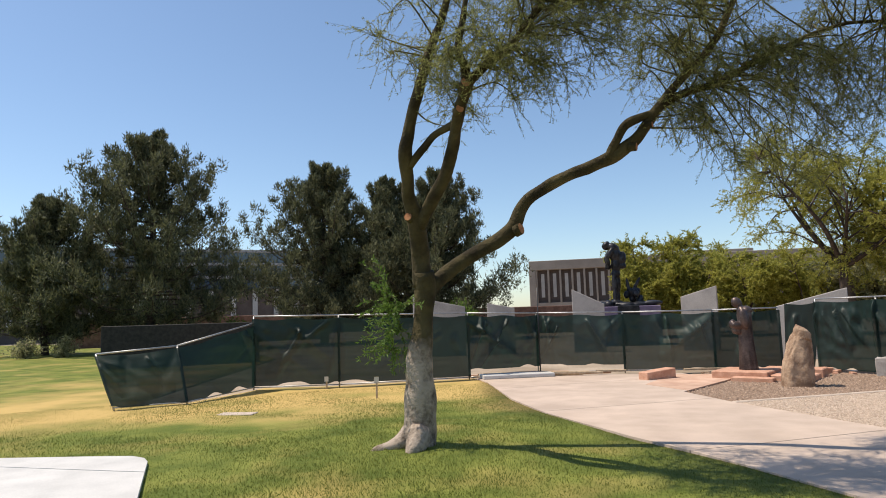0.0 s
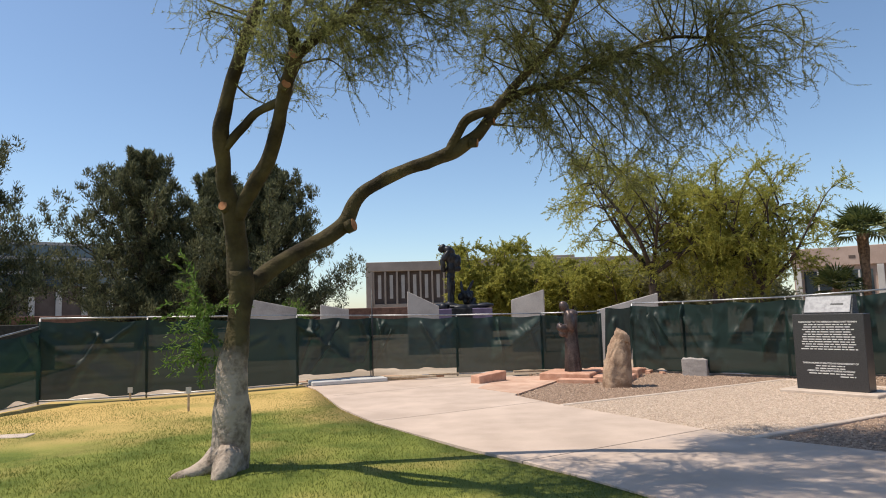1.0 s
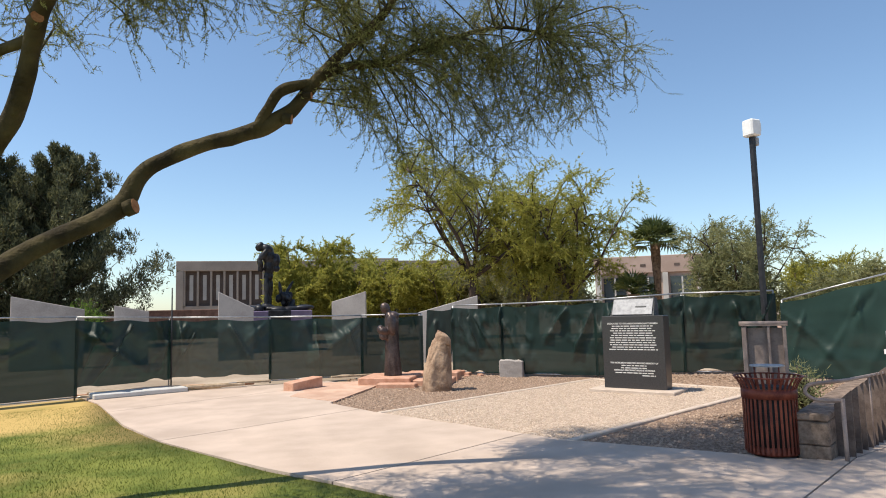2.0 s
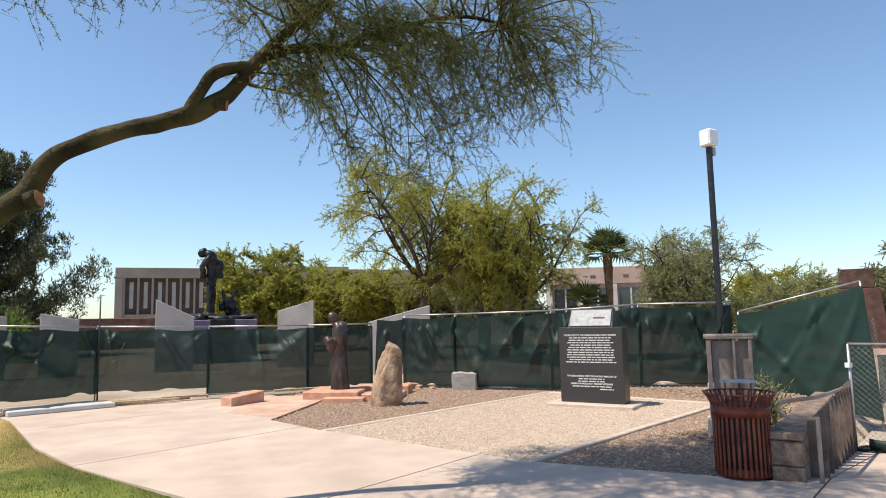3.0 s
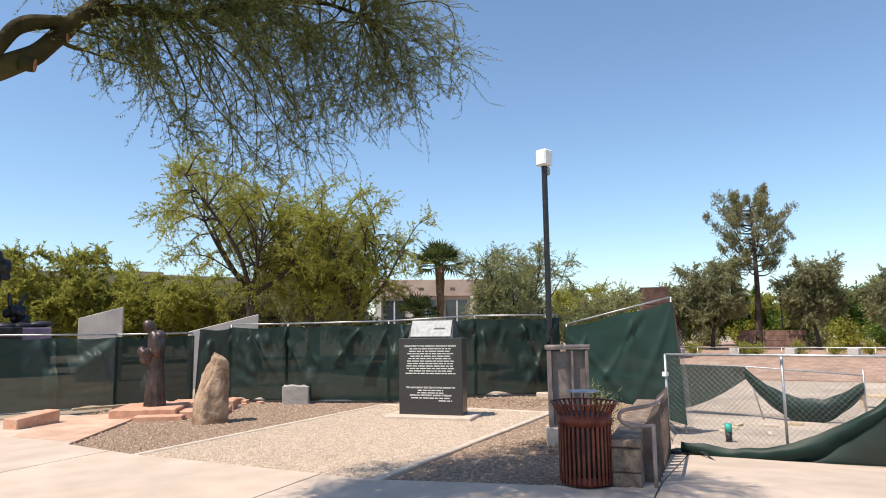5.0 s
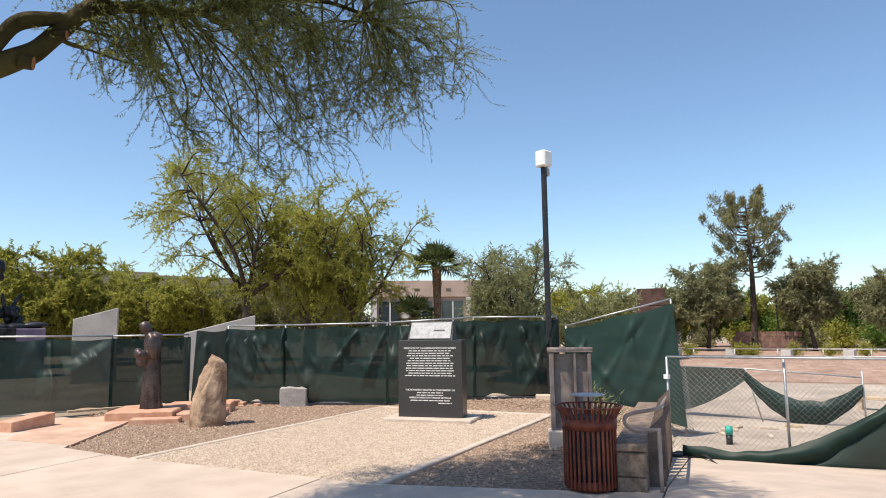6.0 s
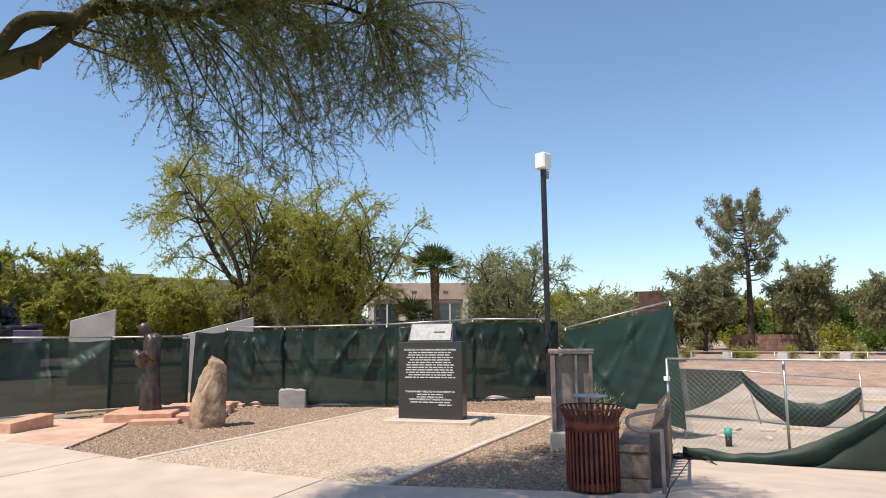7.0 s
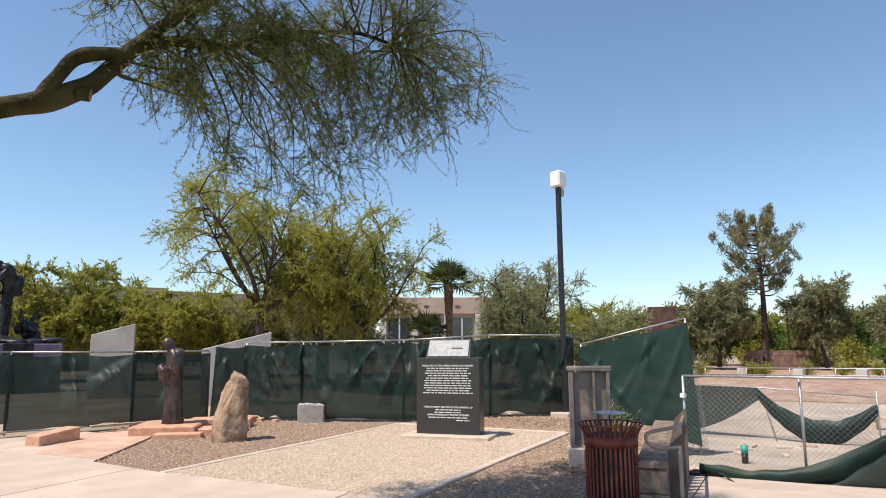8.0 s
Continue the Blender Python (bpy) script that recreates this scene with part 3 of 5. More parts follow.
                v += Vector((noise.noise(v * 5), noise.noise(v * 5 + Vector((7, 0, 0))), noise.noise(v * 5 + Vector((0, 9, 0))))) * 0.014
            raw("limb", V, F, "bark", root, "green-brown limb", True)
        bones += [(Vector(p) + o, key) for p, r in line if r < 0.085]
    roots = [spline(local([(-2.2, 8.7, 0.3, 0.15), (-2.36, 8.64, 0.15, 0.13), (-2.54, 8.58, 0.06, 0.09), (-2.7, 8.5, 0.03, 0.06), (-2.78, 8.46, -0.03, 0.03)]), 4),
             spline(local([(-2.15, 8.6, 0.25, 0.16), (-2.2, 8.4, 0.08, 0.12), (-2.28, 8.25, -0.05, 0.05)]), 4),
             ]
    for line in roots:
        V, F = tube_data([line], 10)
        for v in V:
            v += Vector((noise.noise(v * 4), noise.noise(v * 4 + Vector((7, 0, 0))), noise.noise(v * 4 + Vector((0, 9, 0))))) * 0.03
        raw("root", V, F, "bark", root, "", True)
    # sawn stubs with orange-brown faces
    for p, way, r in (((-0.78, 8.92, 2.79), (0.8, -0.4, 0.2), 0.08), ((0.71, 8.68, 3.73), (0.8, -0.3, -0.1), 0.055), ((-1.34, 7.22, 4.2), (0.3, -0.85, 0.2), 0.056), ((-1.43, 7.41, 3.97), (0.4, -0.8, 0.2), 0.05), ((0.9, 8.58, 3.98), (0.8, -0.4, 0.0), 0.038), ((-2.2, 8.3, 2.92), (-0.3, -0.8, 0.2), 0.055)):
        way = Vector(way).normalized()
        p = Vector(p) - o - way * 0.045
        tubes("stub", [[(p - way * 0.06, r * 1.15), (p + way * 0.03, r)]], "bark", root, 12)
        tubes("cut_face", [[(p + way * 0.026, r * 0.96), (p + way * 0.036, r * 0.9)]], "cut", root, 12, "sawn orange wood face", False)
    # crown: boughs from the limbs to points of the crown, each hung with strands
    zones = [((2.4, 8.6, 5.5), (2.2, 1.5, 1.2), 74, ("right", "r2"), 3.9), ((2.45, 8.8, 4.1), (1.65, 0.7, 0.9), 52, ("r2",), 3.2), ((1.0, 7.9, 5.7), (1.5, 1.5, 0.9), 40, ("right", "midr", "r2"), 4.3), ((-1.1, 7.8, 5.0), (1.5, 1.1, 1.1), 48, ("left", "mid", "midr"), 3.9), ((3.65, 8.7, 4.75), (1.55, 1.0, 0.95), 44, ("r2",), 3.65), ((1.25, 8.85, 3.95), (0.5, 0.3, 0.4), 6, ("right",), 3.5), ((-0.9, 7.4, 4.4), (0.9, 0.6, 0.35), 14, ("mid", "midr"), 3.9), ((-0.3, 7.3, 4.9), (0.9, 0.8, 0.6), 24, ("midr",), 4.3), ((1.3, 7.2, 7.2), (2.5, 1.5, 0.8), 150, ("right", "midr", "left"), 6.2)]
    boughs, starts = [], []
    for c, rad, count, keys, floor_z in zones:
        mine = [p for p, k in bones if k in keys]
        for _ in range(count):
            w = Vector(rng.normal(0, 1, 3)).normalized() * rng.uniform(0.25, 1) ** 0.5
            target = Vector((c[0] + w.x * rad[0], c[1] + w.y * rad[1], c[2] + w.z * rad[2]))
            if target.z < floor_z:
                target.z = floor_z + rng.uniform(0, 0.6)
            near = sorted(mine, key=lambda q: (q - target).length + 0.6 * max(0, q.z - target.z))[:3]
            src = near[int(rng.integers(len(near)))]
            mid_p = src.lerp(target, 0.5) + Vector((0, 0, 0.18 * (target - src).length)) + Vector(rng.normal(0, 0.05 + 0.1 * (target - src).length, 3))
            low_p = mid_p.lerp(target, 0.5) + Vector(rng.normal(0, 0.09, 3)) + Vector((0, 0, 0.05))
            pts = spline([(*(src - o), 0.013), (*(mid_p - o), 0.009), (*(low_p - o), 0.006), (*(target - o), 0.003)], 4)
            boughs.append(pts)
            out = (target - src).normalized()
            for k in (4, 6, 8, 10, 11, 12):
                if rng.uniform() < 0.85:
                    starts.append((Vector(pts[k][0]), out))
    lines, P, W = strands(starts, rng, 4, 0.64, 0.42, 84, spread=0.42, splay=1.3, twig_r=0.003, crook=0.4)
    tagged(tubes("bough", boughs, "twig", root, 5), kind="stuff")
    tagged(tubes("twig", [line[::2] for line in lines], "twig", root, 3), kind="stuff")
    V, F = leaf_cards(P, W, 0.031, 0.0068, rng, True)
    raw("leaves", V, F, "leaf", root, "fine feathery green leaves")
    # low leafy shoot on the shaded side of the trunk
    lines, P, W = strands([(Vector((-0.15, 0.1, 1.75)), Vector((-0.7, 0.2, 0.2))), (Vector((-0.2, 0.1, 1.45)), Vector((-0.8, 0, 0.1))), (Vector((-0.35, 0.05, 1.9)), Vector((-0.6, 0, 0.3))), (Vector((-0.3, 0.1, 1.2)), Vector((-0.7, 0, 0)))], rng, 13, 0.62, 0.5, 40)
    tagged(tubes("shoot", lines, "twig", root, 3), kind="stuff")
    V, F = leaf_cards(P, W, 0.07, 0.02, rng)
    raw("shoot_leaves", V, F, "leaf_b", root, "bright green leaves of a low shoot")


def broad_tree(at, height, spread, leaf, seed, label, trunk_h=0.3, lean=0.1, density=1.0, leaf_len=0.16, leaf_wid=0.06, limbs=4, droop=0.4, bark="dark_bark", strand=0.9, flat=0.55, thick=0.022):
    rng = np.random.default_rng(seed)
    root = thing("tree", (at[0], at[1], gz(at[0], at[1])), label, "tree")
    h0 = height * trunk_h
    r0 = 0.022 * height
    rt = thick * height
    fork = Vector((rng.normal(0, lean) * h0, rng.normal(0, lean) * h0, h0))
    tubes("trunk", [spline([(0, 0, -0.2, rt * 1.3), (fork.x * 0.2, fork.y * 0.3, h0 * 0.4, rt), (*fork, rt * 0.75)], 4)], bark, root, 8)
    starts, wood = [], []
    for i in range(limbs):
        a = 6.28 * (i + rng.uniform(-0.3, 0.3)) / limbs
        reach = spread * rng.uniform(0.45, 0.75)
        tip = Vector((fork.x + reach * math.cos(a), fork.y + reach * math.sin(a), height * rng.uniform(0.66, 0.9)))
        m1 = fork.lerp(tip, 0.45) + Vector((rng.normal(0, 0.1), rng.normal(0, 0.1), -0.05)) * height * 0.3
        limb = spline([(*fork, r0 * 0.6), (*m1, r0 * 0.42), (*tip, r0 * 0.12)], 5)
        wood.append(limb)
        for _ in range(max(4, round(9 * density))):
            k = int(rng.integers(3, len(limb)))
            src = Vector(limb[k][0])
            w = Vector(rng.normal(0, 1, 3)).normalized()
            end = src + Vector((w.x * spread * 0.42, w.y * spread * 0.42, w.z * height * 0.3 * flat + height * 0.06))
            end.z = min(end.z, height * rng.uniform(0.86, 1.0))
            bough = spline([(*src, r0 * 0.2), (*(src.lerp(end, 0.5) + Vector((0, 0, 0.04 * height))), r0 * 0.13), (*end, r0 * 0.05)], 4)
            wood.append(bough)
            for k in (3, 5, 7, 8):
                starts.append((Vector(bough[k][0]), (end - src).normalized()))
    tagged(tubes("limb", wood, bark, root, 4), kind="stuff")
    lines, P, W = strands(starts, rng, max(3, round(4 * density)), strand, droop, 32, crook=0.25, spread=0.5, twig_r=0.008)
    V, F = leaf_cards(P, W, leaf_len, leaf_wid * 1.15, rng, True)
    raw("crown", V, F, leaf, root)
    return root


def pine(at, height, spread, seed, label, crown_base=0.08, airy=False):
    """Conifer with upswept, tufted boughs; airy: a long bare trunk under an open, rounded crown."""
    rng = np.random.default_rng(seed)
    root = thing("pine_tree", (at[0], at[1], gz(at[0], at[1])), label, "tree")
    tubes("trunk", [spline([(0, 0, -0.3, 0.024 * height), (rng.normal(0, 0.15), rng.normal(0, 0.15), height * 0.5, 0.014 * height), (0, 0, height * 0.97, 0.03)], 6)], "dark_bark", root, 8)
    boughs, P, W = [], [], []
    n = int(height * (3.6 if airy else 8.0))
    for i in range(n):
        f = crown_base + (1 - crown_base) * (i + rng.uniform(0, 1)) / n
        a = i * 2.4 + rng.normal(0, 0.5)
        g = (f - crown_base) / (1 - crown_base)
        if airy:
            prof = math.sin(math.pi * (0.12 + 0.82 * g)) ** 0.7
        else:
            prof = max(0.03, 1 - f) ** 0.75 * (0.8 + 0.35 * min(1, g / 0.2))
        reach = 1.08 * spread * prof * rng.uniform(0.45, 1.35) + 0.3
        z = f * height * 0.93
        rise = reach * (0.16 + 0.55 * f)
        tip = Vector((reach * math.cos(a), reach * math.sin(a), min(z + rise, height)))
        mid_p = Vector((tip.x * 0.55, tip.y * 0.55, z + rise * 0.1))
        bough = spline([(0, 0, z, 0.06), (*mid_p, 0.04), (*tip, 0.012)], 5)
        boughs.append(bough)
        for k in (6, 8, 9, 10) if airy else (2, 4, 6, 7, 8, 9, 10):
            size = (0.22 + 0.06 * reach) * rng.uniform(0.7, 1.3) * (1.05 if airy else 1.0)
            for _ in range(2):
                c = np.array(bough[k][0]) + rng.normal(0, 0.085, 3) * reach * (1, 1, 0.5) + (0, 0, size * 0.6)
                m = 64
                off = rng.normal(0, 1, (m, 3))
                off /= np.linalg.norm(off, axis=1, keepdims=True)
                off *= size * rng.uniform(0.15, 1, (m, 1))
                P.append(c + off * (0.8, 0.8, 1.15))
                W.append(off / size * 0.7 + rng.normal(0, 0.4, (m, 3)) + (0, 0, 0.8))
    tagged(tubes("bough", boughs, "dark_bark", root, 4), kind="stuff")
    V, F = leaf_cards(np.concatenate(P), np.concatenate(W), 0.2 if airy else 0.26, 0.062 if airy else 0.085, rng, True)
    raw("crown", V, F, "leaf_s" if airy else "pine", root)
    return root


def fan_palm(at, height, seed, label, fronds=34, size=1.25, trunk_r=0.22):
    rng = np.random.default_rng(seed)
    root = thing("palm_tree", (at[0], at[1], gz(at[0], at[1])), label, "palm tree")
    if height > 1:
        V, F = tube_data([spline([(0, 0, -0.2, trunk_r * 1.2), (0.03, 0, height * 0.5, trunk_r * 0.85), (0, 0, height, trunk_r * 1.25)], 10)], 12)
        for v in V:
            v += Vector((v.x, v.y, 0)) * (0.22 * noise.noise(v * 6) + 0.12 * math.sin(v.z * 26))
        raw("trunk", V, F, "palm_trunk", root, "rough brown trunk with old leaf stubs")
    stems, V, F = [], [], []
    for i in range(fronds):
        a, el = i * 2.4, rng.uniform(-0.35, 1.35)
        way = Vector((math.cos(a) * math.cos(el), math.sin(a) * math.cos(el), math.sin(el)))
        tip = Vector((0, 0, height)) + way * size * 0.55
        stems.append([((0, 0, height), 0.025), (tip, 0.015)])
        side = way.cross(Vector((0, 0, 1))).normalized()
        up = side.cross(way)
        for k in range(15):
            t = (k - 7) / 7 * 1.5
            d = way * math.cos(t) + side * math.sin(t)
            end = tip + d * size * 0.75 + Vector((0, 0, -0.16 * size * (0.4 + abs(math.sin(t)))))
            w = up.cross(d).normalized() * 0.035 * size + up * 0.012
            b = len(V)
            mid_p = tip + d * size * 0.42
            V += [tip, mid_p + w, end, mid_p - w]
            F.append((b, b + 1, b + 2, b + 3))
    tagged(tubes("stalk", stems, "palm", root, 4), kind="stuff")
    raw("fronds", V, F, "palm", root, "green fan-shaped fronds")
    return root


def shrub(at, size, leaf, seed, label, count=2200, leaf_len=0.16, leaf_wid=0.04, name="shrub"):
    rng = np.random.default_rng(seed)
    root = thing(name, (at[0], at[1], gz(at[0], at[1])), label, "shrub")
    lines, P, W = [], [], []
    stems = 26
    for i in range(stems):
        a, el = rng.uniform(0, 6.28), rng.uniform(0.35, 1.5)
        tip = Vector((math.cos(a) * math.cos(el) * size[0], math.sin(a) * math.cos(el) * size[1], math.sin(el) * size[2])) * rng.uniform(0.7, 1)
        lines.append([((0, 0, 0), 0.02), (tip * 0.5 + Vector((0, 0, 0.1)), 0.012), (tip, 0.004)])
        for _ in range(count // stems):
            t = rng.uniform(0.25, 1.05)
            P.append(tuple(tip * t + Vector(rng.normal(0, 0.1, 3)) * size[2]))
            W.append(tuple(tip.normalized() * 0.6 + Vector(rng.normal(0, 0.6, 3))))
    tagged(tubes("stem", lines, "dark_bark", root, 4), kind="stuff")
    V, F = leaf_cards(np.array(P), np.array(W), leaf_len, leaf_wid, rng)
    raw("foliage", V, F, leaf, root)
    return root


def fuse(ob, voxel):
    """Melts overlapping shapes of one cast figure into a single skin."""
    mod = ob.modifiers.new("skin", "REMESH")
    mod.mode, mod.voxel_size, mod.use_smooth_shade = "VOXEL", voxel, True
    sm = ob.modifiers.new("soft", "SMOOTH")
    sm.iterations = 3
    me = bpy.data.meshes.new_from_object(ob.evaluated_get(bpy.context.evaluated_depsgraph_get()))
    ob.modifiers.clear()
    ob.data = me
    return ob


# ---------------------------------------------------------------- fence
def cloth_mesh(a, b, at, bt, seed, sag=0.05, depth=0.06, folds=5.0, nx=64, nz=26, lo=0.03, hi=0.97, wrinkle=1.0):
    """Windscreen between foot line a-b and top line at-bt (Vectors): tension creases run down from its ties, and the hem is uneven."""
    along = (b - a).normalized()
    out = along.cross(Vector((0, 0, 1))).normalized()
    rng = random.Random(seed * 17 + 3)
    ln, ht = (b - a).length, ((at - a).length + (bt - b).length) / 2
    creases = []
    for k in range(11):
        u0 = rng.choice((0.02, 0.98, rng.uniform(0.1, 0.9), rng.uniform(0.1, 0.9)))
        creases.append((u0 * ln, ht * rng.uniform(0.75, 1.0), min(max(u0 + rng.uniform(-0.75, 0.75), 0), 1) * ln, ht * rng.uniform(0.0, 0.45), rng.uniform(0.35, 1.0) * rng.choice((1, 1, -0.7)), rng.uniform(0.045, 0.11)))
    V, F = [], []
    for j in range(nz + 1):
        w = lo + (hi - lo) * j / nz
        for i in range(nx + 1):
            u = i / nx
            e = u * (1 + 0.07 / ln) - 0.035 / ln
            p = a.lerp(b, e).lerp(at.lerp(bt, e), w)
            x, z = u * ln, w * ht
            q = u * folds
            d = 0.55 * noise.noise((q * 0.7 + 1.3 * w, w * 0.8, seed * 3.1)) + 0.25 * noise.noise((q * 2.0 - 1.6 * w, w * 1.6, seed * 1.7))
            d += 0.22 * noise.noise((q * 0.55, w * 8.0 + 0.6 * q, seed * 2.9)) + 0.12 * noise.noise((q * 2.6, w * 13.0, seed * 4.3))
            for x0, z0, x1, z1, amp, wide in creases:
                dx, dz1 = x1 - x0, z1 - z0
                t = min(max(((x - x0) * dx + (z - z0) * dz1) / (dx * dx + dz1 * dz1 + 1e-6), 0), 1)
                r = math.hypot(x - x0 - t * dx, z - z0 - t * dz1) / (wide * (0.5 + t))
                d += 1.15 * amp * math.exp(-r * r) * (1 - 0.6 * t)
            free = min(1.0, 6 * u, 6 * (1 - u)) ** 0.5 * min(1.0, 0.3 + 5 * (hi - w), 0.55 + 3 * (w - lo))
            d *= depth * wrinkle * free
            drop = -sag * math.sin(math.pi * u * max(1, round(ln / 1.1))) ** 2 * max(0, (w - 0.8) / 0.2)
            if w < lo + 0.3:
                drop += 0.14 * max(0, noise.noise((u * 4.3, seed * 2.3, 1))) * (1 - (w - lo) / 0.3)
            V.append(p + out * (0.04 + max(d, -0.015)) + Vector((0, 0, drop)))
    for j in range(nz):
        for i in range(nx):
            o = j * (nx + 1) + i
            F.append((o, o + 1, o + nx + 2, o + nx + 1))
    return V, F


def link_mesh(a, b, height_a, height_b, pitch=0.12, r=0.0016):
    """Diagonal wires of a chain-link panel between foot points a and b."""
    ln = (b - a).length
    along = (b - a) / ln
    up = Vector((0, 0, 1))
    h = min(height_a, height_b)
    lines = []
    n = int((ln + h) / pitch) + 1
    for s in (1, -1):
        for k in range(n):
            x0 = k * pitch - (h if s == 1 else 0)
            z0, z1 = 0.0, h
            xa, xb = (x0, x0 + h) if s == 1 else (x0 + 0.0, x0 - h)
            # clip to 0..ln
            pts = []
            for x, z in ((xa, z0), (xb, z1)):
                pts.append([x, z])
            (x1, q1), (x2, q2) = pts
            if max(x1, x2) < 0.01 or min(x1, x2) > ln - 0.01:
                continue
            def clip(x, z, xo, zo):
                if x < 0:
                    t = (0 - x) / (xo - x)
                    return 0.0, z + (zo - z) * t
                if x > ln:
                    t = (ln - x) / (xo - x)
                    return ln, z + (zo - z) * t
                return x, z
            c1, c2 = clip(x1, q1, x2, q2), clip(x2, q2, x1, q1)
            off = 0.003 * s
            side = along.cross(up) * off
            lines.append([(a + along * c1[0] + up * c1[1] + side, r), (a + along * c2[0] + up * c2[1] + side, r)])
    return lines


def fence_panel(a, b, ta, tb, seed, label="", cloth="cloth", folds=5.0, depth=0.06, lo=0.05, hi=0.965, frame_r=0.019, wrinkle=1.0):
    """A temporary fence panel from foot a to foot b with tops ta and tb; all world points."""
    a, b, ta, tb = Vector(a), Vector(b), Vector(ta), Vector(tb)
    root = thing("fence_panel", a, label or "steel fence panel covered with dark green windscreen", "fence", "construction fence panels")
    A, B, TA, TB = Vector(), b - a, ta - a, tb - a
    tubes("post", [[(A, frame_r), (TA, frame_r)]], "galv", root, 8)
    tubes("post", [[(B, frame_r), (TB, frame_r)]], "galv", root, 8)
    tubes("top_rail", [[(TA, frame_r), (TB, frame_r)]], "galv", root, 8)
    lift = Vector((0, 0, 0.06))
    tubes("bottom_rail", [[(A + lift, frame_r * 0.8), (B + lift, frame_r * 0.8)]], "galv", root, 6)
    V, F = cloth_mesh(A, B, TA, TB, seed, folds=folds, depth=depth, lo=lo, hi=hi, wrinkle=wrinkle)
    raw("windscreen", V, F, cloth, root, "dark green woven windscreen with slanting folds", True)
    return root


def ground_at(x, y, z=0.0):
    return Vector((x, y, gz(x, y) + z))


def build_fence():
    H = 1.83
    # leaning left end, then the long run, then the turn behind the gravel
    low = ground_at(-9.0, 12.95)
    fence_panel(low, ground_at(-7.85, 13.7), low + Vector((-0.62, 0.3, 1.12)), ground_at(-7.85, 13.7, 1.22) + Vector((-0.45, 0.4, 0)), 1, "leaning steel fence panel with slumped green windscreen", folds=2.0, depth=0.1)
    fence_panel(ground_at(-7.85, 13.7), ground_at(-7.5, 16.4), ground_at(-7.85, 13.7, 1.22) + Vector((-0.45, 0.4, 0)), ground_at(-7.5, 16.4, 1.66), 2, "leaning steel fence panel with slumped green windscreen", folds=3.0, depth=0.1)
    run = [(-7.5, 16.4), (-5.4, 16.75), (-2.2, 17.95), (-0.35, 18.95), (2.0, 18.95), (4.35, 18.8), (5.95, 18.55)]
    tops = (1.83, 1.8, 1.75, 1.7, 1.65, 1.63, 1.64)
    for i, (p, q) in enumerate(zip(run[:-1], run[1:])):
        fence_panel(ground_at(*p), ground_at(*q), ground_at(*p, tops[i]), ground_at(*q, tops[i + 1]), 5 + i, cloth="cloth_light" if i in (3, 4) else "cloth", folds=4.5, depth=0.2 if i in (2, 3, 4) else 0.13, lo=0.14 if i in (2, 3) else 0.05)
    turn = [(6.75, 18.2), (7.55, 16.9), (8.95, 14.85), (10.4, 13.55), (11.95, 12.4)]
    for i, (p, q) in enumerate(zip(turn[:-1], turn[1:])):
        fence_panel(ground_at(*p), ground_at(*q), ground_at(*p, H), ground_at(*q, H), 15 + i, folds=5.0, depth=0.2, lo=0.03)
    # a loose flap where two runs meet
    V, F = cloth_mesh(Vector((0, 0, 0.05)), Vector((0.55, -0.2, 0.0)), Vector((0.1, 0, 1.78)), Vector((0.75, -0.35, 1.8)), 31, folds=3, depth=0.12, nx=14)
    ob = raw("windscreen_flap", V, F, "cloth", None, "", True)
    ob.location = ground_at(6.05, 18.5)
    tagged(ob, "loose green windscreen flap hanging from the fence", "fabric")
    # panel that stands askew by the ramp
    p, q = Vector((11.42, 11.75, gz(11.42, 11.75) + 0.06)), Vector((12.6, 9.72, gz(12.6, 9.72) + 0.05))
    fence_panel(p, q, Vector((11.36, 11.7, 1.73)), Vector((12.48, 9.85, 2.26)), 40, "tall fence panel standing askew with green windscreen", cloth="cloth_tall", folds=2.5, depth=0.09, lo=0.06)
    edge = thing("chain_link_end", q, "bare chain-link edge of a loose fence panel", "fence")
    w = link_mesh(Vector((0.0, 0, 0)), Vector((0.16, -0.1, 0)), 2.08, 2.08, 0.07, 0.004)
    tubes("wire_mesh", [[(p1 + Vector((-0.12, 0.13, 0)) * p1.z / 2.1, r) for p1, r in ln] for ln in w], "wire", edge, 4)


def catenary_cloth(name, p, q, sag, width, seed, parent, label, roll=0.5, n=40, m=12):
    """A rolled, sagging strip of windscreen from p to q."""
    V, F = [], []
    for i in range(n + 1):
        u = i / n
        c = Vector(p).lerp(Vector(q), u) + Vector((0, 0, -sag * 4 * u * (1 - u)))
        w = width * (0.55 + 0.6 * math.sin(math.pi * u) ** 0.7)
        for k in range(m + 1):
            t = k / m
            a = t * math.pi * 1.25
            y = math.sin(a) * roll * w * 0.45
            z = (0.5 - t) * w + 0.03 * noise.noise((u * 6, t * 3, seed))
            V.append(c + Vector((-y * 0.9, -y * 0.35, z)))
    for i in range(n):
        for k in range(m):
            o = i * (m + 1) + k
            F.append((o, o + 1, o + m + 2, o + m + 1))
    V = [Vector(v) + Vector((noise.noise(Vector(v) * 2.2), noise.noise(Vector(v) * 2.2 + Vector((5, 0, 0))), noise.noise(Vector(v) * 3.4 + Vector((0, 5, 0))))) * 0.045 for v in V]
    return raw(name, V, F, "cloth_solid", parent, label, True)


def build_gate():
    """Chain-link panels across the ramp with peeled-off windscreen, and a second row further down."""
    a, b, c = Vector((9.7, 8.5, -0.38)), Vector((10.38, 6.95, -0.38)), Vector((11.5, 3.9, -0.4))
    g = thing("chain_link_gate", a, "bare galvanised chain-link panel across the ramp", "fence", "chain-link panels")
    A, B, C = Vector(), b - a, c - a
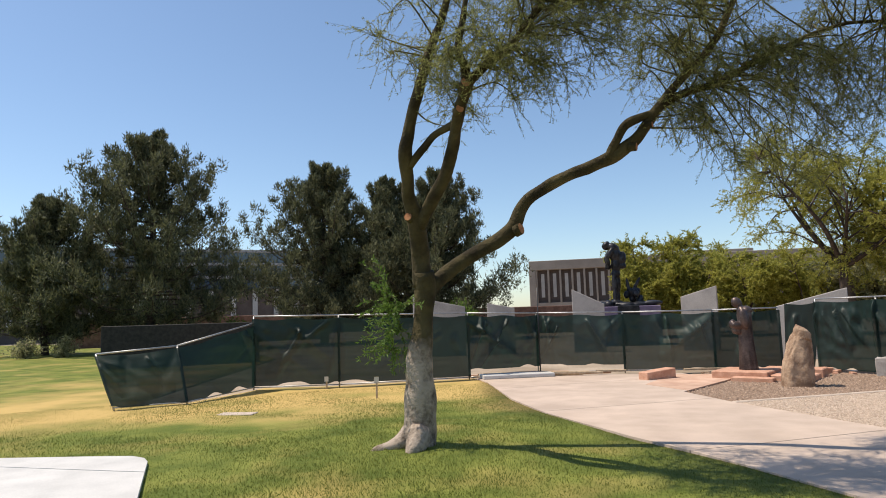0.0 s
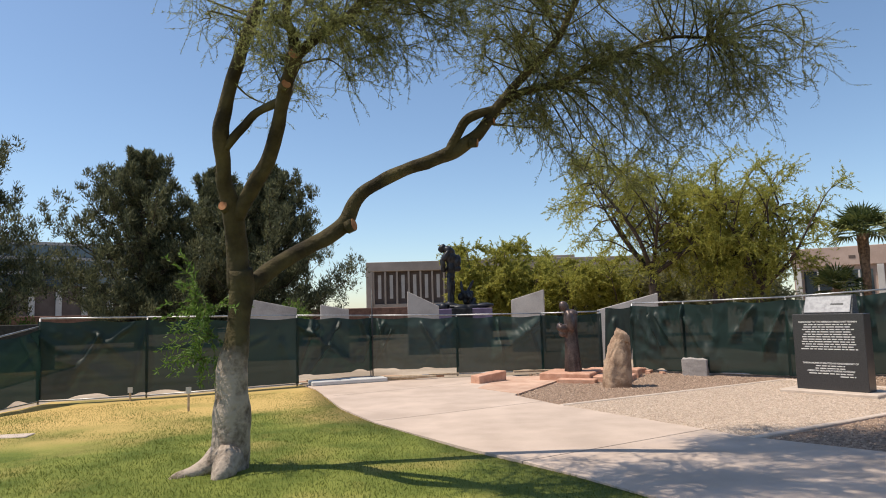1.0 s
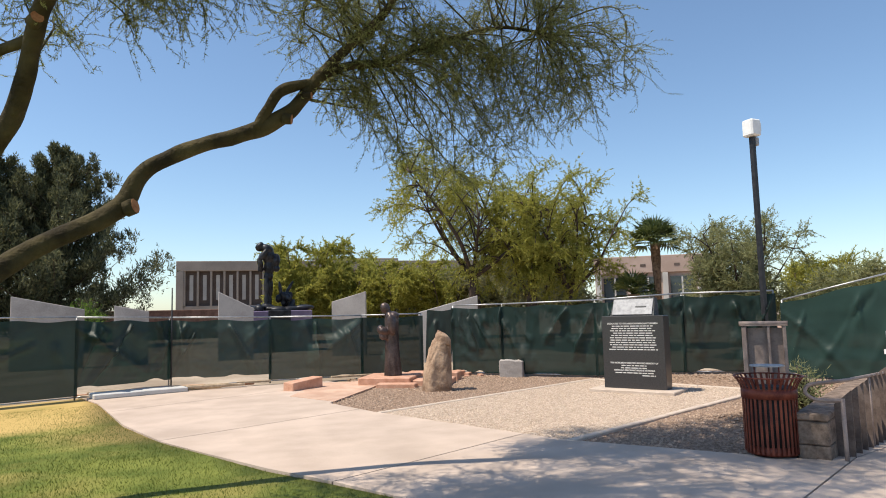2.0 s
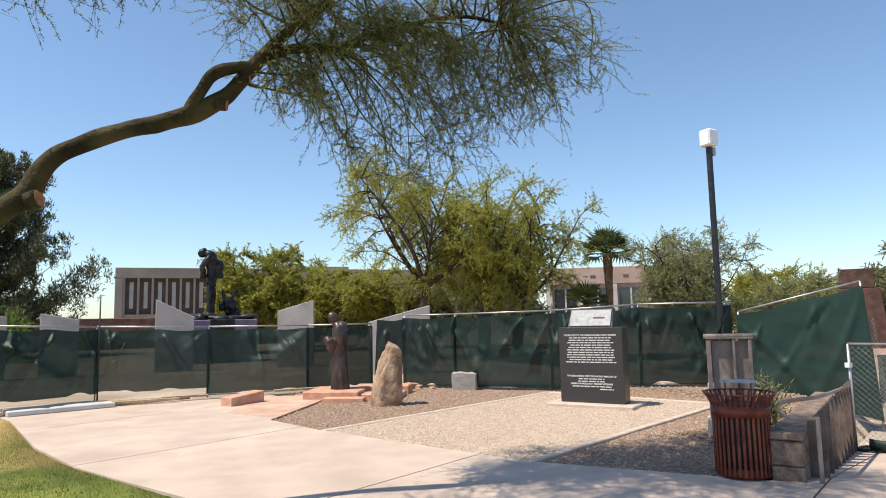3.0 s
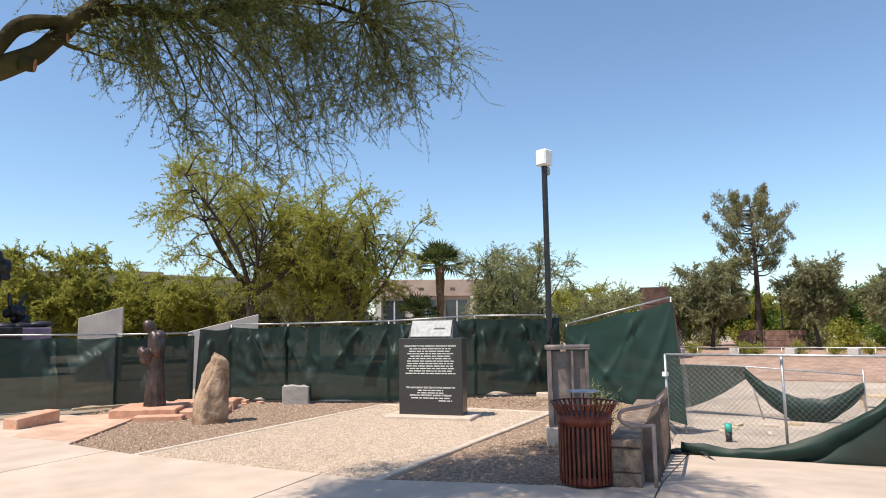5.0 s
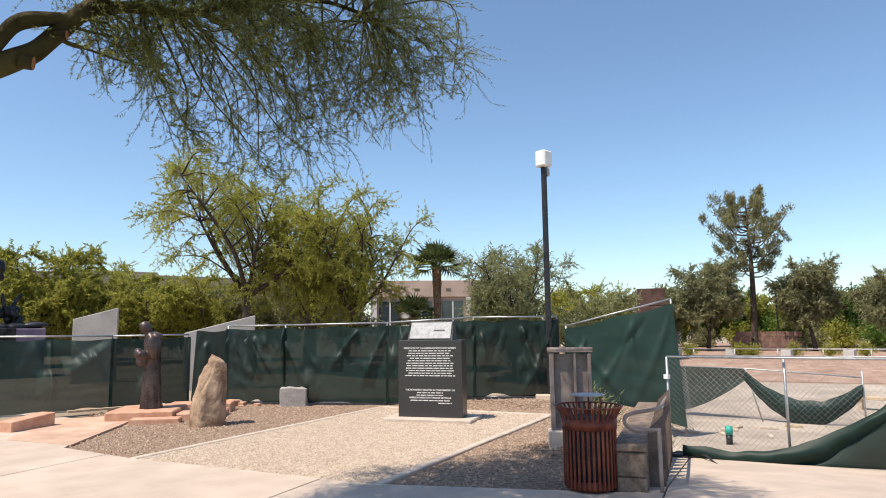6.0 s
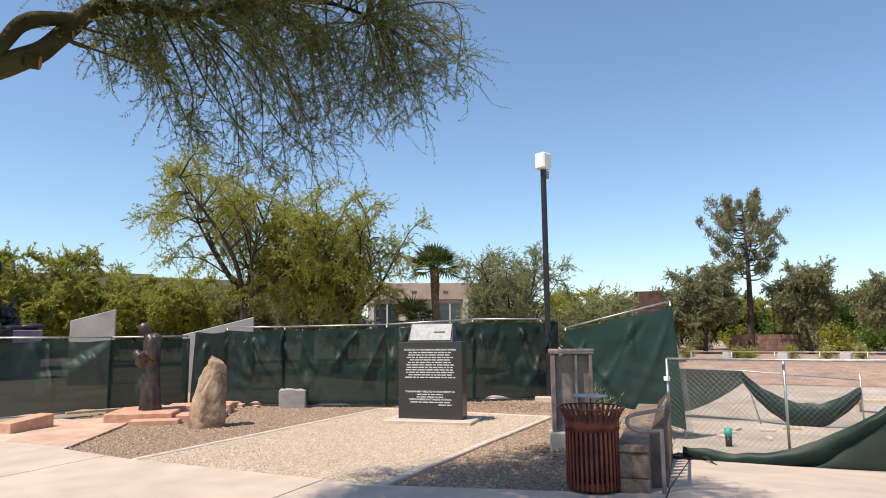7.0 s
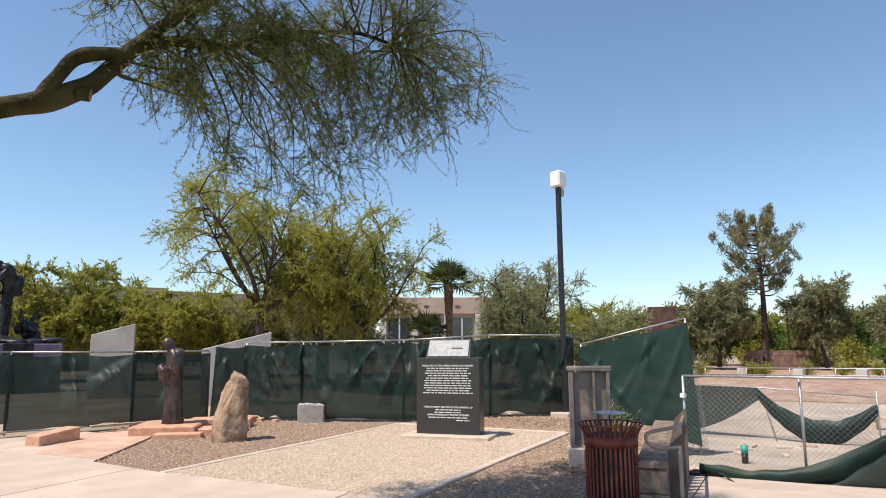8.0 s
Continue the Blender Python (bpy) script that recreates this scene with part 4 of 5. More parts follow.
    top = Vector((0, 0, 1.58))
    for p in (A, B, C):
        tubes("post", [[(p, 0.021), (p + top, 0.021)]], "galv", g, 8)
    tubes("top_rail", [[(A + top, 0.019), (C + top, 0.019)]], "galv", g, 8)
    tubes("bottom_rail", [[(A + Vector((0, 0, 0.05)), 0.016), (C + Vector((0, 0, 0.05)), 0.016)]], "galv", g, 8)
    tubes("wire_mesh", link_mesh(A + Vector((0, 0, 0.05)), C + Vector((0, 0, 0.05)), 1.51, 1.51, 0.085, 0.0019), "wire", g, 4)
    part("clamp", boxed((-0.05, -0.03, 1.23), (0.03, 0.04, 1.3)), "white", g, "white plastic clamp")
    d = thing("windscreen", (9.75, 8.4, 0), "dark green windscreen peeled off and sagging along the ramp", "fabric")
    catenary_cloth("fold", (-0.05, -0.1, -0.24), (1.08, -3.25, 1.02), 0.58, 0.3, 3, d, "thick rolled fold of green cloth")
    V, F = [], []
    for i in range(31):
        u = i / 30
        c0 = Vector((-0.05, -0.12, -0.27)).lerp(Vector((1.1, -3.25, 0.96)), u) + Vector((0.0, 0, -0.58 * 4 * u * (1 - u) - 0.05))
        foot = -0.39 + 0.03 * noise.noise((u * 5, 0, 2))
        for k in range(8):
            t = k / 7
            V.append(c0.lerp(Vector((c0.x + 0.03, c0.y, min(c0.z - 0.02, foot))), t) + Vector((-0.05 * math.sin(t * 3 + u * 9), 0, 0)))
    F = [(i * 8 + k, i * 8 + k + 1, i * 8 + k + 9, i * 8 + k + 8) for i in range(30) for k in range(7)]
    raw("hanging_cloth", V, F, "cloth", d, "", True)
    tubes("strap", [spline([(0.05, -0.35, -0.3, 0.016), (-0.2, -0.55, -0.26, 0.016), (-0.4, -0.75, -0.29, 0.016), (-0.85, -1.1, -0.27, 0.014)], 6)], "pole", d, 6, "dark strap trailing on the path")
    # second row
    e0, e1, e2 = Vector((16.5, 11.9, -0.65)), Vector((16.5, 10.1, -0.65)), Vector((17.06, 7.7, -0.65))
    f = thing("chain_link_fence", e0, "chain-link panel hung with torn green windscreen in the plaza", "fence", "chain-link panels")
    E1, E2, up = e1 - e0, e2 - e0, Vector((0, 0, 1.28))
    for p, lean in ((Vector(), 0.0), (E1, 0.35), (E2, 0.0)):
        tubes("post", [[(p + Vector((0, -lean, 0)), 0.02), (p + up, 0.02)]], "galv", f, 6)
    tubes("top_rail", [[(up, 0.018), (E1 + up, 0.018), (E2 + up - Vector((0, 0, 0.15)), 0.018)]], "galv", f, 6)
    tubes("wire_mesh", link_mesh(Vector((0, 0, 0.05)), E2 + Vector((0, 0, 0.05)), 1.2, 1.2, 0.12, 0.0025), "wire", f, 3)
    def torn(name, p, q, drop, seed):
        V, F = [], []
        for i in range(25):
            u = i / 24
            t0 = p.lerp(q, u)
            for k in range(9):
                w = k / 8
                V.append(t0 + Vector((-0.06 + 0.06 * noise.noise((u * 5, w * 2, seed)), 0, -drop(u) * w)))
        F = [(i * 9 + k, i * 9 + k + 1, i * 9 + k + 10, i * 9 + k + 9) for i in range(24) for k in range(8)]
        raw(name, V, F, "cloth_light", f, "torn green windscreen", True)
    torn("windscreen", up, E1 + up, lambda u: 1.15 - 0.85 * u ** 1.5, 3)
    d2 = thing("windscreen", e1, "torn green windscreen slumped from a fence post", "fabric")
    catenary_cloth("fold", (-0.1, 0.0, 1.15), (0.5, -2.4, 0.85), 0.72, 0.5, 8, d2, "", 0.35)


# ---------------------------------------------------------------- things by the gravel court
def build_monument():
    g0 = ground_at(8.05, 12.35)
    s = thing("granite_monument", g0, "dark granite slab with engraved text and tilted grey plate", "monument")
    s.rotation_euler = (0, 0, radians(-60))
    part("base", boxed((-0.84, -0.42, -0.1), (0.84, 0.42, 0.085), None, 0.015), "curb", s, "pale concrete base slab")
    slab = part("slab", boxed((-0.62, -0.15, 0.085), (0.62, 0.17, 1.49), None, 0.006), "granite", s, "dark polished granite slab")
    bm = boxed((-0.44, -0.13, 1.49), (0.44, 0.15, 1.84))
    for v in bm.verts:
        if v.co.z > 1.6:
            v.co.y += 0.16 if v.co.y < 0 else 0.03
            v.co.x *= 0.93
    bmesh.ops.subdivide_edges(bm, edges=bm.edges[:], cuts=5, use_grid_fill=True)
    for v in bm.verts:
        if v.co.y > -0.12:
            v.co += Vector((noise.noise(v.co * 9), noise.noise(v.co * 9 + Vector((5, 0, 0))), 0)) * 0.012
    block = part("plate_block", bm, "granite_rough", s, "rough-hewn wedge of granite")
    tilt = pose(0, -0.06, 1.665, math.degrees(math.atan2(0.35, 0.16)), 0, 0)
    part("plate", boxed((-0.4, -0.165, -0.004), (0.4, 0.165, 0.012), tilt, 0.004), "plate", block, "tilted grey engraved plate")
    part("plate_picture", boxed((0.06, -0.02, 0.012), (0.28, 0.012, 0.0135), tilt), "granite_rough", block, "small engraved ship outline")
    rng = random.Random(4)

    def bars(z, width, h=0.026, x0=None):
        x = -width / 2 if x0 is None else x0
        end = x + width
        while x < end - 0.02:
            w = min(rng.choice((0.045, 0.06, 0.085, 0.11, 0.14)), end - x)
            part("text_bar", boxed((x, -0.1525, z), (x + w, -0.1496, z + h * 0.6)), "letter", slab)
            x += w + 0.018

    def words(text, z, size):
        cu = bpy.data.curves.new("inscription", "FONT")
        cu.body, cu.size, cu.align_x, cu.extrude = text, size, "CENTER", 0.0012
        cu.offset = 0.0012
        tmp = bpy.data.objects.new("inscription", cu)
        me = bpy.data.meshes.new_from_object(tmp)
        bpy.data.objects.remove(tmp)
        me.materials.append(M["letter"])
        ob = new("inscription", me)
        ob.parent, ob.location, ob.rotation_euler = slab, (0, -0.1515, z), (radians(90), 0, 0)

    words("DEDICATED TO THE AMERICAN MERCHANT SEAMEN", 1.33, 0.042)
    for i, w in enumerate((0.82, 0.84, 0.9, 0.78, 0.86, 0.92, 0.9, 0.94, 0.93, 0.84, 0.98)):
        bars(1.285 - i * 0.0455, w, 0.03)
    words("THIS MONUMENT ERECTED IN FOND MEMORY OF", 0.565, 0.042)
    for i, w in enumerate((0.5, 0.52)):
        bars(0.52 - i * 0.046, w, 0.03)
    words("AMERICAN MERCHANT MARINE VETERANS", 0.425, 0.042)
    bars(0.38, 0.76, 0.03)
    bars(0.333, 0.26, 0.03, 0.16)


def build_boulder():
    """Upright stone: one side leans in towards a blunt, slanting top, the other stands plumb."""
    bm = bmesh.new()
    bmesh.ops.create_icosphere(bm, subdivisions=5, radius=1.0)
    for v in bm.verts:
        c = v.co.copy()
        h = (c.z + 1) / 2
        low = -0.36 + 0.05 * h + 0.3 * smooth01((h - 0.3) / 0.75)
        high = 0.35 - 0.02 * h
        k = math.sqrt(max(0.0, 1 - c.z * c.z))
        full = min(1.0, k / 0.42) ** 0.6
        ang = math.atan2(c.y, c.x)
        mid_x, half = (low + high) / 2, (high - low) / 2
        if h > 0.5:
            mid_x -= 0.05 * (1 - full)
        v.co = Vector((mid_x + half * full * math.copysign(abs(math.cos(ang)) ** 0.8, math.cos(ang)), (0.3 - 0.08 * h) * full * math.copysign(abs(math.sin(ang)) ** 0.8, math.sin(ang)), -0.12 + h * 1.5))
        v.co += c * (0.045 * noise.noise(c * 1.8 + Vector((3, 1, 0))) + 0.022 * noise.noise(c * 5) + 0.01 * noise.noise(c * 15))
        if v.co.z > 1.1:
            v.co.z -= 0.42 * max(0.0, v.co.x - 0.05)
    ob = part("standing_stone", bm, "boulder", None, "", True)
    ob.location, ob.rotation_euler = ground_at(4.9, 14.98), (0, 0, radians(-20))
    ob.scale = (0.9, 0.9, 0.92)
    tagged(ob, "tall rough brown standing stone in the gravel", "boulder")


def build_friar():
    """Robed bronze figure, head bowed, on terracotta steps."""
    p = thing("plinth", ground_at(4.5, 16.88), "low stepped terracotta plinth", "plinth")
    p.rotation_euler = (0, 0, radians(-34))
    part("step", boxed((-0.62, -0.62, -0.05), (0.62, 0.62, 0.2), None, 0.02), "brick", p)
    part("step", boxed((-0.1, -0.9, -0.05), (0.8, -0.63, 0.1), None, 0.02), "brick", p)
    part("step", boxed((0.63, -0.5, -0.05), (1.5, 0.4, 0.13), None, 0.02), "brick", p)
    part("step", boxed((0.2, 0.63, -0.05), (1.5, 1.2, 0.2), None, 0.02), "brick", p)
    bm = bmesh.new()
    rings = [(0.0, 0.26, 0.25, 0.02), (0.05, 0.25, 0.24, 0.02), (0.5, 0.225, 0.21, 0.01), (1.0, 0.205, 0.19, 0.0), (1.25, 0.215, 0.19, 0.0), (1.5, 0.24, 0.19, 0.01), (1.66, 0.235, 0.18, 0.0), (1.74, 0.14, 0.13, -0.05), (1.8, 0.085, 0.09, -0.1)]
    prev = None
    for z, rx, ry, off in rings:
        ring = []
        for k in range(28):
            a = 2 * math.pi * k / 28
            f = 1 + 0.06 * math.sin(k * 1.8 + 1) * max(0, 1 - z / 1.0)
            ring.append(bm.verts.new((rx * math.cos(a) * f, ry * math.sin(a) * f + off, z)))
        if prev:
            for k in range(28):
                bm.faces.new((prev[k], prev[(k + 1) % 28], ring[(k + 1) % 28], ring[k]))
        else:
            bm.faces.new(ring[::-1])
        prev = ring
    bm.faces.new(prev)
    def blob(c, r, m=None):
        bmesh.ops.create_icosphere(bm, subdivisions=3, radius=1.0, matrix=Matrix.Translation(c) @ (m or Matrix()) @ Matrix.Diagonal((*r, 1)))
    blob((0, -0.17, 1.88), (0.115, 0.135, 0.165), pose(0, 0, 0, 25, 0, 0))
    blob((0, -0.24, 1.83), (0.05, 0.06, 0.09), pose(0, 0, 0, 25, 0, 0))
    blob((0, 0.05, 1.66), (0.22, 0.17, 0.13))
    for s in (-1, 1):
        blob((s * 0.235, -0.04, 1.42), (0.1, 0.12, 0.29), pose(0, 0, 0, 8, 0, 0))
        blob((s * 0.17, -0.2, 1.24), (0.1, 0.2, 0.12), pose(0, 0, 0, -8, 0, s * 35))
        blob((s * 0.16, -0.22, 1.1), (0.07, 0.12, 0.12), pose(0, 0, 0, 0, 0, s * 30))
    blob((0, -0.31, 1.28), (0.15, 0.1, 0.13))
    ob = fuse(part("robed_statue", bm, "bronze", None, "", True), 0.016)
    ob.location, ob.rotation_euler = ground_at(4.53, 16.85, 0.2), (0, 0, radians(-100))
    ob.scale = (0.86, 0.86, 0.845)
    tagged(ob, "dark bronze robed figure with bowed head, standing on the plinth", "statue")


def build_small_blocks():
    b = boxed((-0.3, -0.18, -0.05), (0.3, 0.18, 0.42), None, 0.02)
    bmesh.ops.subdivide_edges(b, edges=b.edges[:], cuts=6, use_grid_fill=True)
    for v in b.verts:
        v.co += v.co * 0.04 * noise.noise(v.co * 7) + Vector((0, 0, 0.05 * noise.noise(v.co * 5) if v.co.z > 0.3 else 0))
    ob = part("stone_block", b, "wall", None)
    ob.location, ob.rotation_euler = ground_at(7.6, 16.55), (0, 0, radians(-40))
    tagged(ob, "rough grey stone block lying on the gravel", "stone")
    for x, y, l, a, h in ((2.42, 16.85, 0.9, 32, 0.25), (6.3, 17.6, 0.9, 15, 0.12), (5.7, 17.9, 1.2, -12, 0.14)):
        bb = boxed((-l / 2, -0.16, -0.05), (l / 2, 0.16, h), None, 0.015)
        for v in bb.verts:
            if v.co.z > 0 and v.co.x < 0:
                v.co.z *= 0.75
        ob = part("terracotta_ledge", bb, "brick", None)
        ob.location, ob.rotation_euler = ground_at(x, y, 0.02), (0, 0, radians(a))
        tagged(ob, "broken terracotta-coloured concrete ledge by the fence", "ledge", "terracotta ledges")
    rng = random.Random(8)
    for i in range(16):
        x, y = rng.uniform(5.0, 8.2), rng.uniform(16.6, 18.0)
        if x - 4.4 > 8 - (y - 10) * 0.5:
            continue
        s = rng.uniform(0.06, 0.16)
        ob = part("brick", boxed((-s, -s * 0.5, -0.02), (s, s * 0.5, s * 0.5), None, 0.008), "brick", None)
        ob.location, ob.rotation_euler = ground_at(x, y), (0, 0, rng.uniform(0, 3))
        tagged(ob, "loose broken terracotta brick on the gravel", "brick", "loose bricks")
    tagged(part("paving", sheet("paving", [(2.5, 14.3), (3.85, 16.2), (4.1, 16.6), (4.0, 17.6), (2.9, 17.9), (2.3, 16.4), (1.9, 15.6)], "salmon", 0.036, 0, 0.03), "salmon"), "salmon-tinted worn concrete paving by the plinth", "pavement", kind="structure")
    ob = tubes("slim_pole", [[((0, 0, 0), 0.018), ((0, 0, 2.4), 0.016)]], "pole", None, 8)
    ob.location = ground_at(-0.3, 18.75)
    tagged(ob, "slim dark pole standing at the fence", "pole")
    # lumber, pipes and a pale slab along the foot of the fence
    ob = part("concrete_slab", boxed((-0.95, -0.3, 0.0), (0.95, 0.3, 0.1), None, 0.015), "pad", None)
    ob.location, ob.rotation_euler = ground_at(-0.95, 18.0, 0.03), (0, 0, radians(14))
    tagged(ob, "pale broken concrete slab lying by the fence", "slab")
    ob = part("sandbag", boxed((-0.22, -0.13, 0.0), (0.22, 0.13, 0.1), None, 0.04), "pad", None)
    ob.location, ob.rotation_euler = ground_at(-0.25, 18.35, 0.03), (0, 0, radians(30))
    tagged(ob, "pale sandbag on the foot of a fence post", "sandbag")
    rng = random.Random(5)
    for i in range(15):
        x = -1.6 + 0.5 * i * 0.9
        ln = rng.uniform(0.6, 1.8)
        y = 18.1 + rng.uniform(0, 0.45) if x < 2.2 else 18.35
        if x + ln / 2 > 2.3 and i < 13:
            x = rng.uniform(-1.5, 1.2)
        ob = part("timber", boxed((-ln / 2, -0.04, 0), (ln / 2, 0.04, 0.05), None, 0.006), "wood" if i % 3 else "brick", None)
        ob.location, ob.rotation_euler = ground_at(x, y, 0.03 + 0.05 * (i % 2)), (0, 0, radians(rng.uniform(-8, 14)))
        tagged(ob, "weathered length of timber lying along the fence foot", "timber", "timbers by the fence")
    # stakes in the dry grass
    for x, y, h in ((-3.9, 14.2, 0.45), (-5.6, 16.3, 0.3)):
        st = thing("survey_stake", ground_at(x, y), "thin wooden stake with a pale tag in dry grass", "stake")
        part("stake", boxed((-0.02, -0.01, -0.05), (0.02, 0.01, h), None, 0.003), "wood", st)
        part("tag", boxed((-0.05, -0.014, h - 0.12), (0.05, -0.01, h)), "pad", st)
    for x, y, r in ((-6.1, 12.2, 0.34),):
        ob = part("valve_cover", boxed((-r, -0.16, -0.02), (r, 0.16, 0.015), None, 0.01), "curb", None)
        ob.location = ground_at(x, y)
        tagged(ob, "flat pale concrete cover set in the grass", "cover")


def build_sign():
    g = ground_at(7.0, 8.75)
    s = thing("sign_frame", g, "taupe steel sign frame with round top tube on a concrete footing", "sign")
    s.rotation_euler = (0, 0, radians(-50))
    part("footing", boxed((-0.06, -0.16, -0.15), (0.16, 0.16, 0.2), None, 0.015), "curb", s, "concrete footing")
    part("footing", boxed((0.4, -0.16, -0.15), (0.6, 0.16, 0.2), None, 0.015), "curb", s, "concrete footing")
    part("panel", boxed((0.045, 0.0, 0.22), (0.53, 0.018, 1.21), None, 0.004), "taupe", s)
    for x, w in ((-0.02, 0.06), (0.3, 0.035), (0.49, 0.045)):
        part("post", boxed((x, -0.09, 0.2), (x + w, 0.1, 1.23), None, 0.006), "taupe", s)
    tubes("top_tube", [[((-0.05, -0.07, 1.27), 0.034), ((0.56, -0.07, 1.27), 0.034)]], "taupe", s, 12)
    part("top_plate", boxed((-0.03, -0.1, 1.24), (0.55, 0.1, 1.262)), "taupe", s)


def build_can():
    r0 = 0.29
    c = thing("litter_bin", ground_at(5.62, 7.2, 0.03), "rust-red slatted steel litter bin with flared rim", "litter bin")
    c.scale = (0.94, 0.94, 0.9)
    def ring(name, ra, rb, z0, z1, t=0.006):
        V, F = [], []
        n = 40
        for r, z in ((ra, z0), (rb, z1), (rb - t, z1), (ra - t, z0)):
            V += [(r * math.cos(6.28319 * k / n), r * math.sin(6.28319 * k / n), z) for k in range(n)]
        for j in range(4):
            for k in range(n):
                F.append((j * n + k, j * n + (k + 1) % n, ((j + 1) % 4) * n + (k + 1) % n, ((j + 1) % 4) * n + k))
        raw(name, V, F, "rust", c, "", True)
    ring("foot_band", r0 - 0.015, r0 - 0.015, 0.02, 0.12)
    ring("upper_band", r0 + 0.012, r0 + 0.012, 0.68, 0.8)
    ring("rim", r0 + 0.085, r0 + 0.09, 0.925, 0.94, 0.02)
    me = None
    for k in range(34):
        a = 6.28319 * k / 34
        if me is None:
            line = spline([(r0, 0, 0.04, 1), (r0, 0, 0.4, 1), (r0 + 0.002, 0, 0.74, 1), (r0 + 0.03, 0, 0.85, 1), (r0 + 0.08, 0, 0.93, 1)], 3)
            V, F = [], []
            for i, (p, _) in enumerate(line):
                V += [(p[0] - 0.004, -0.014, p[2]), (p[0] - 0.004, 0.014, p[2]), (p[0] + 0.004, 0.014, p[2]), (p[0] + 0.004, -0.014, p[2])]
                if i:
                    o = 4 * i
                    F += [(o - 4 + q, o - 4 + (q + 1) % 4, o + (q + 1) % 4, o + q) for q in range(4)]
            first = raw("slat", V, F, "rust", c)
            me = first.data
            first.rotation_euler = (0, 0, a)
        else:
            ob = new("slat", me)
            ob.parent, ob.rotation_euler = c, (0, 0, a)
    V, F = tube_data([[((0, 0, 0.06), r0 - 0.035), ((0, 0, 0.8), r0 - 0.02)]], 28)
    raw("liner", V, F, "liner", c, "dark plastic liner", True)
    lid = tubes("ash_tray", [[((0.02, 0.02, 1.05), 0.19), ((0.02, 0.02, 1.062), 0.19)]], "plate", c, 24, "small flat steel lid held above the rim", False)
    for a in (0.6, 2.7, 4.8):
        tubes("lid_rod", [[((0.15 * math.cos(a), 0.15 * math.sin(a), 0.8), 0.008), ((0.15 * math.cos(a), 0.15 * math.sin(a), 1.05), 0.008)]], "rust", lid, 6)


def build_retaining_wall():
    w = thing("retaining_wall", (WALL0[0], WALL0[1], 0), "low wall of rough grey blocks with steel fins beside the ramp", "wall", kind="structure")
    w.rotation_euler = (0, 0, math.atan2(WALLD[1], WALLD[0]))
    rng = random.Random(2)
    for row in range(3):
        z0 = -0.33 + row * 0.25
        for k in range(10):
            x0 = 0.0 + k * 0.46 - (0.23 if row % 2 else 0)
            lo, hi = max(0.0, x0), min(4.0, x0 + 0.45)
            if hi - lo < 0.08:
                continue
            bm = boxed((lo, -0.02 - rng.uniform(0, 0.012), z0), (hi - 0.008, 0.28, z0 + 0.242), None, 0.012)
            if k < 4:
                bmesh.ops.subdivide_edges(bm, edges=[e for e in bm.edges if e.calc_length() > 0.15], cuts=3, use_grid_fill=True)
                for v in bm.verts:
                    v.co += Vector((noise.noise(v.co * 11), noise.noise(v.co * 11 + Vector((4, 0, 0))), 0)) * 0.012
            part("block", bm, "block", w)
    part("cap", boxed((-0.02, -0.03, 0.422), (4.0, 0.29, 0.5), None, 0.015), "block", w, "worn coping block")
    for k in range(9):
        x = 0.35 + k * 0.44
        bm = boxed((x, -0.2, -0.35), (x + 0.012, -0.03, 0.72))
        for v in bm.verts:
            if v.co.z > 0.5 and v.co.y > -0.1:
                v.co.z -= 0.16
        part("steel_fin", bm, "fin_steel", w, "dark weathered steel fin")
    h = thing("handrail", (WALL0[0], WALL0[1], 0), "grey steel handrail with a looped end", "handrail")
    h.rotation_euler = (0, 0, math.atan2(WALLD[1], WALLD[0]))
    loop = spline([(0.06, -0.16, 0.64, 0.02), (0.04, 0.0, 0.635, 0.02), (0.02, 0.1, 0.65, 0.02), (0.0, 0.17, 0.71, 0.02), (0.02, 0.15, 0.78, 0.02), (0.06, 0.05, 0.81, 0.02), (0.2, -0.08, 0.82, 0.02), (0.5, -0.15, 0.81, 0.02), (1.2, -0.16, 0.77, 0.02), (4.0, -0.16, 0.6, 0.02)], 6)
    tubes("rail", [loop], "taupe", h, 10)
    for x, t in ((0.06, 0.66), (2.0, 0.72), (3.8, 0.61)):
        tubes("post", [[((x, -0.16, -0.3), 0.022), ((x, -0.16, t), 0.022)]], "taupe", h, 8)


def build_lamp():
    s = thing("lamp_post", ground_at(11.68, 12.42), "slim black pole with white box luminaire and small camera", "street lamp")
    part("footing", boxed((-0.25, -0.25, -0.1), (0.25, 0.25, 0.1), None, 0.02), "curb", s, "pale concrete footing")
    part("pole", boxed((-0.05, -0.05, 0.1), (0.05, 0.05, 5.3), None, 0.008), "pole", s)
    part("head", boxed((-0.16, -0.16, 5.3), (0.13, 0.13, 5.68), None, 0.03), "white", s, "white box head")
    part("side_unit", boxed((0.14, -0.1, 5.42), (0.2, 0.08, 5.62), None, 0.01), "white", s)
    part("camera_unit", boxed((0.06, -0.06, 5.1), (0.16, 0.06, 5.29), None, 0.02), "plate", s, "small grey camera")


def build_pipe():
    c = thing("survey_pipe", (12.04, 8.6, gz(12.04, 8.6)), "short dark pipe with teal band in dusty plaza", "pipe")
    tubes("pipe", [[((0, 0, 0), 0.058), ((0, 0, 0.2), 0.058)]], "pole", c, 14)
    tubes("cap", [[((0, 0, 0.2), 0.066), ((0, 0, 0.35), 0.066)]], "teal", c, 14, "teal cap")
    rng = random.Random(12)
    for i in range(10):
        ob = part("rubble", boxed((-0.18, -0.05, 0), (0.18, 0.05, 0.06), None, 0.01), "wood" if i % 2 else "curb", None)
        x, y = rng.uniform(13, 18), rng.uniform(7.2, 10.2)
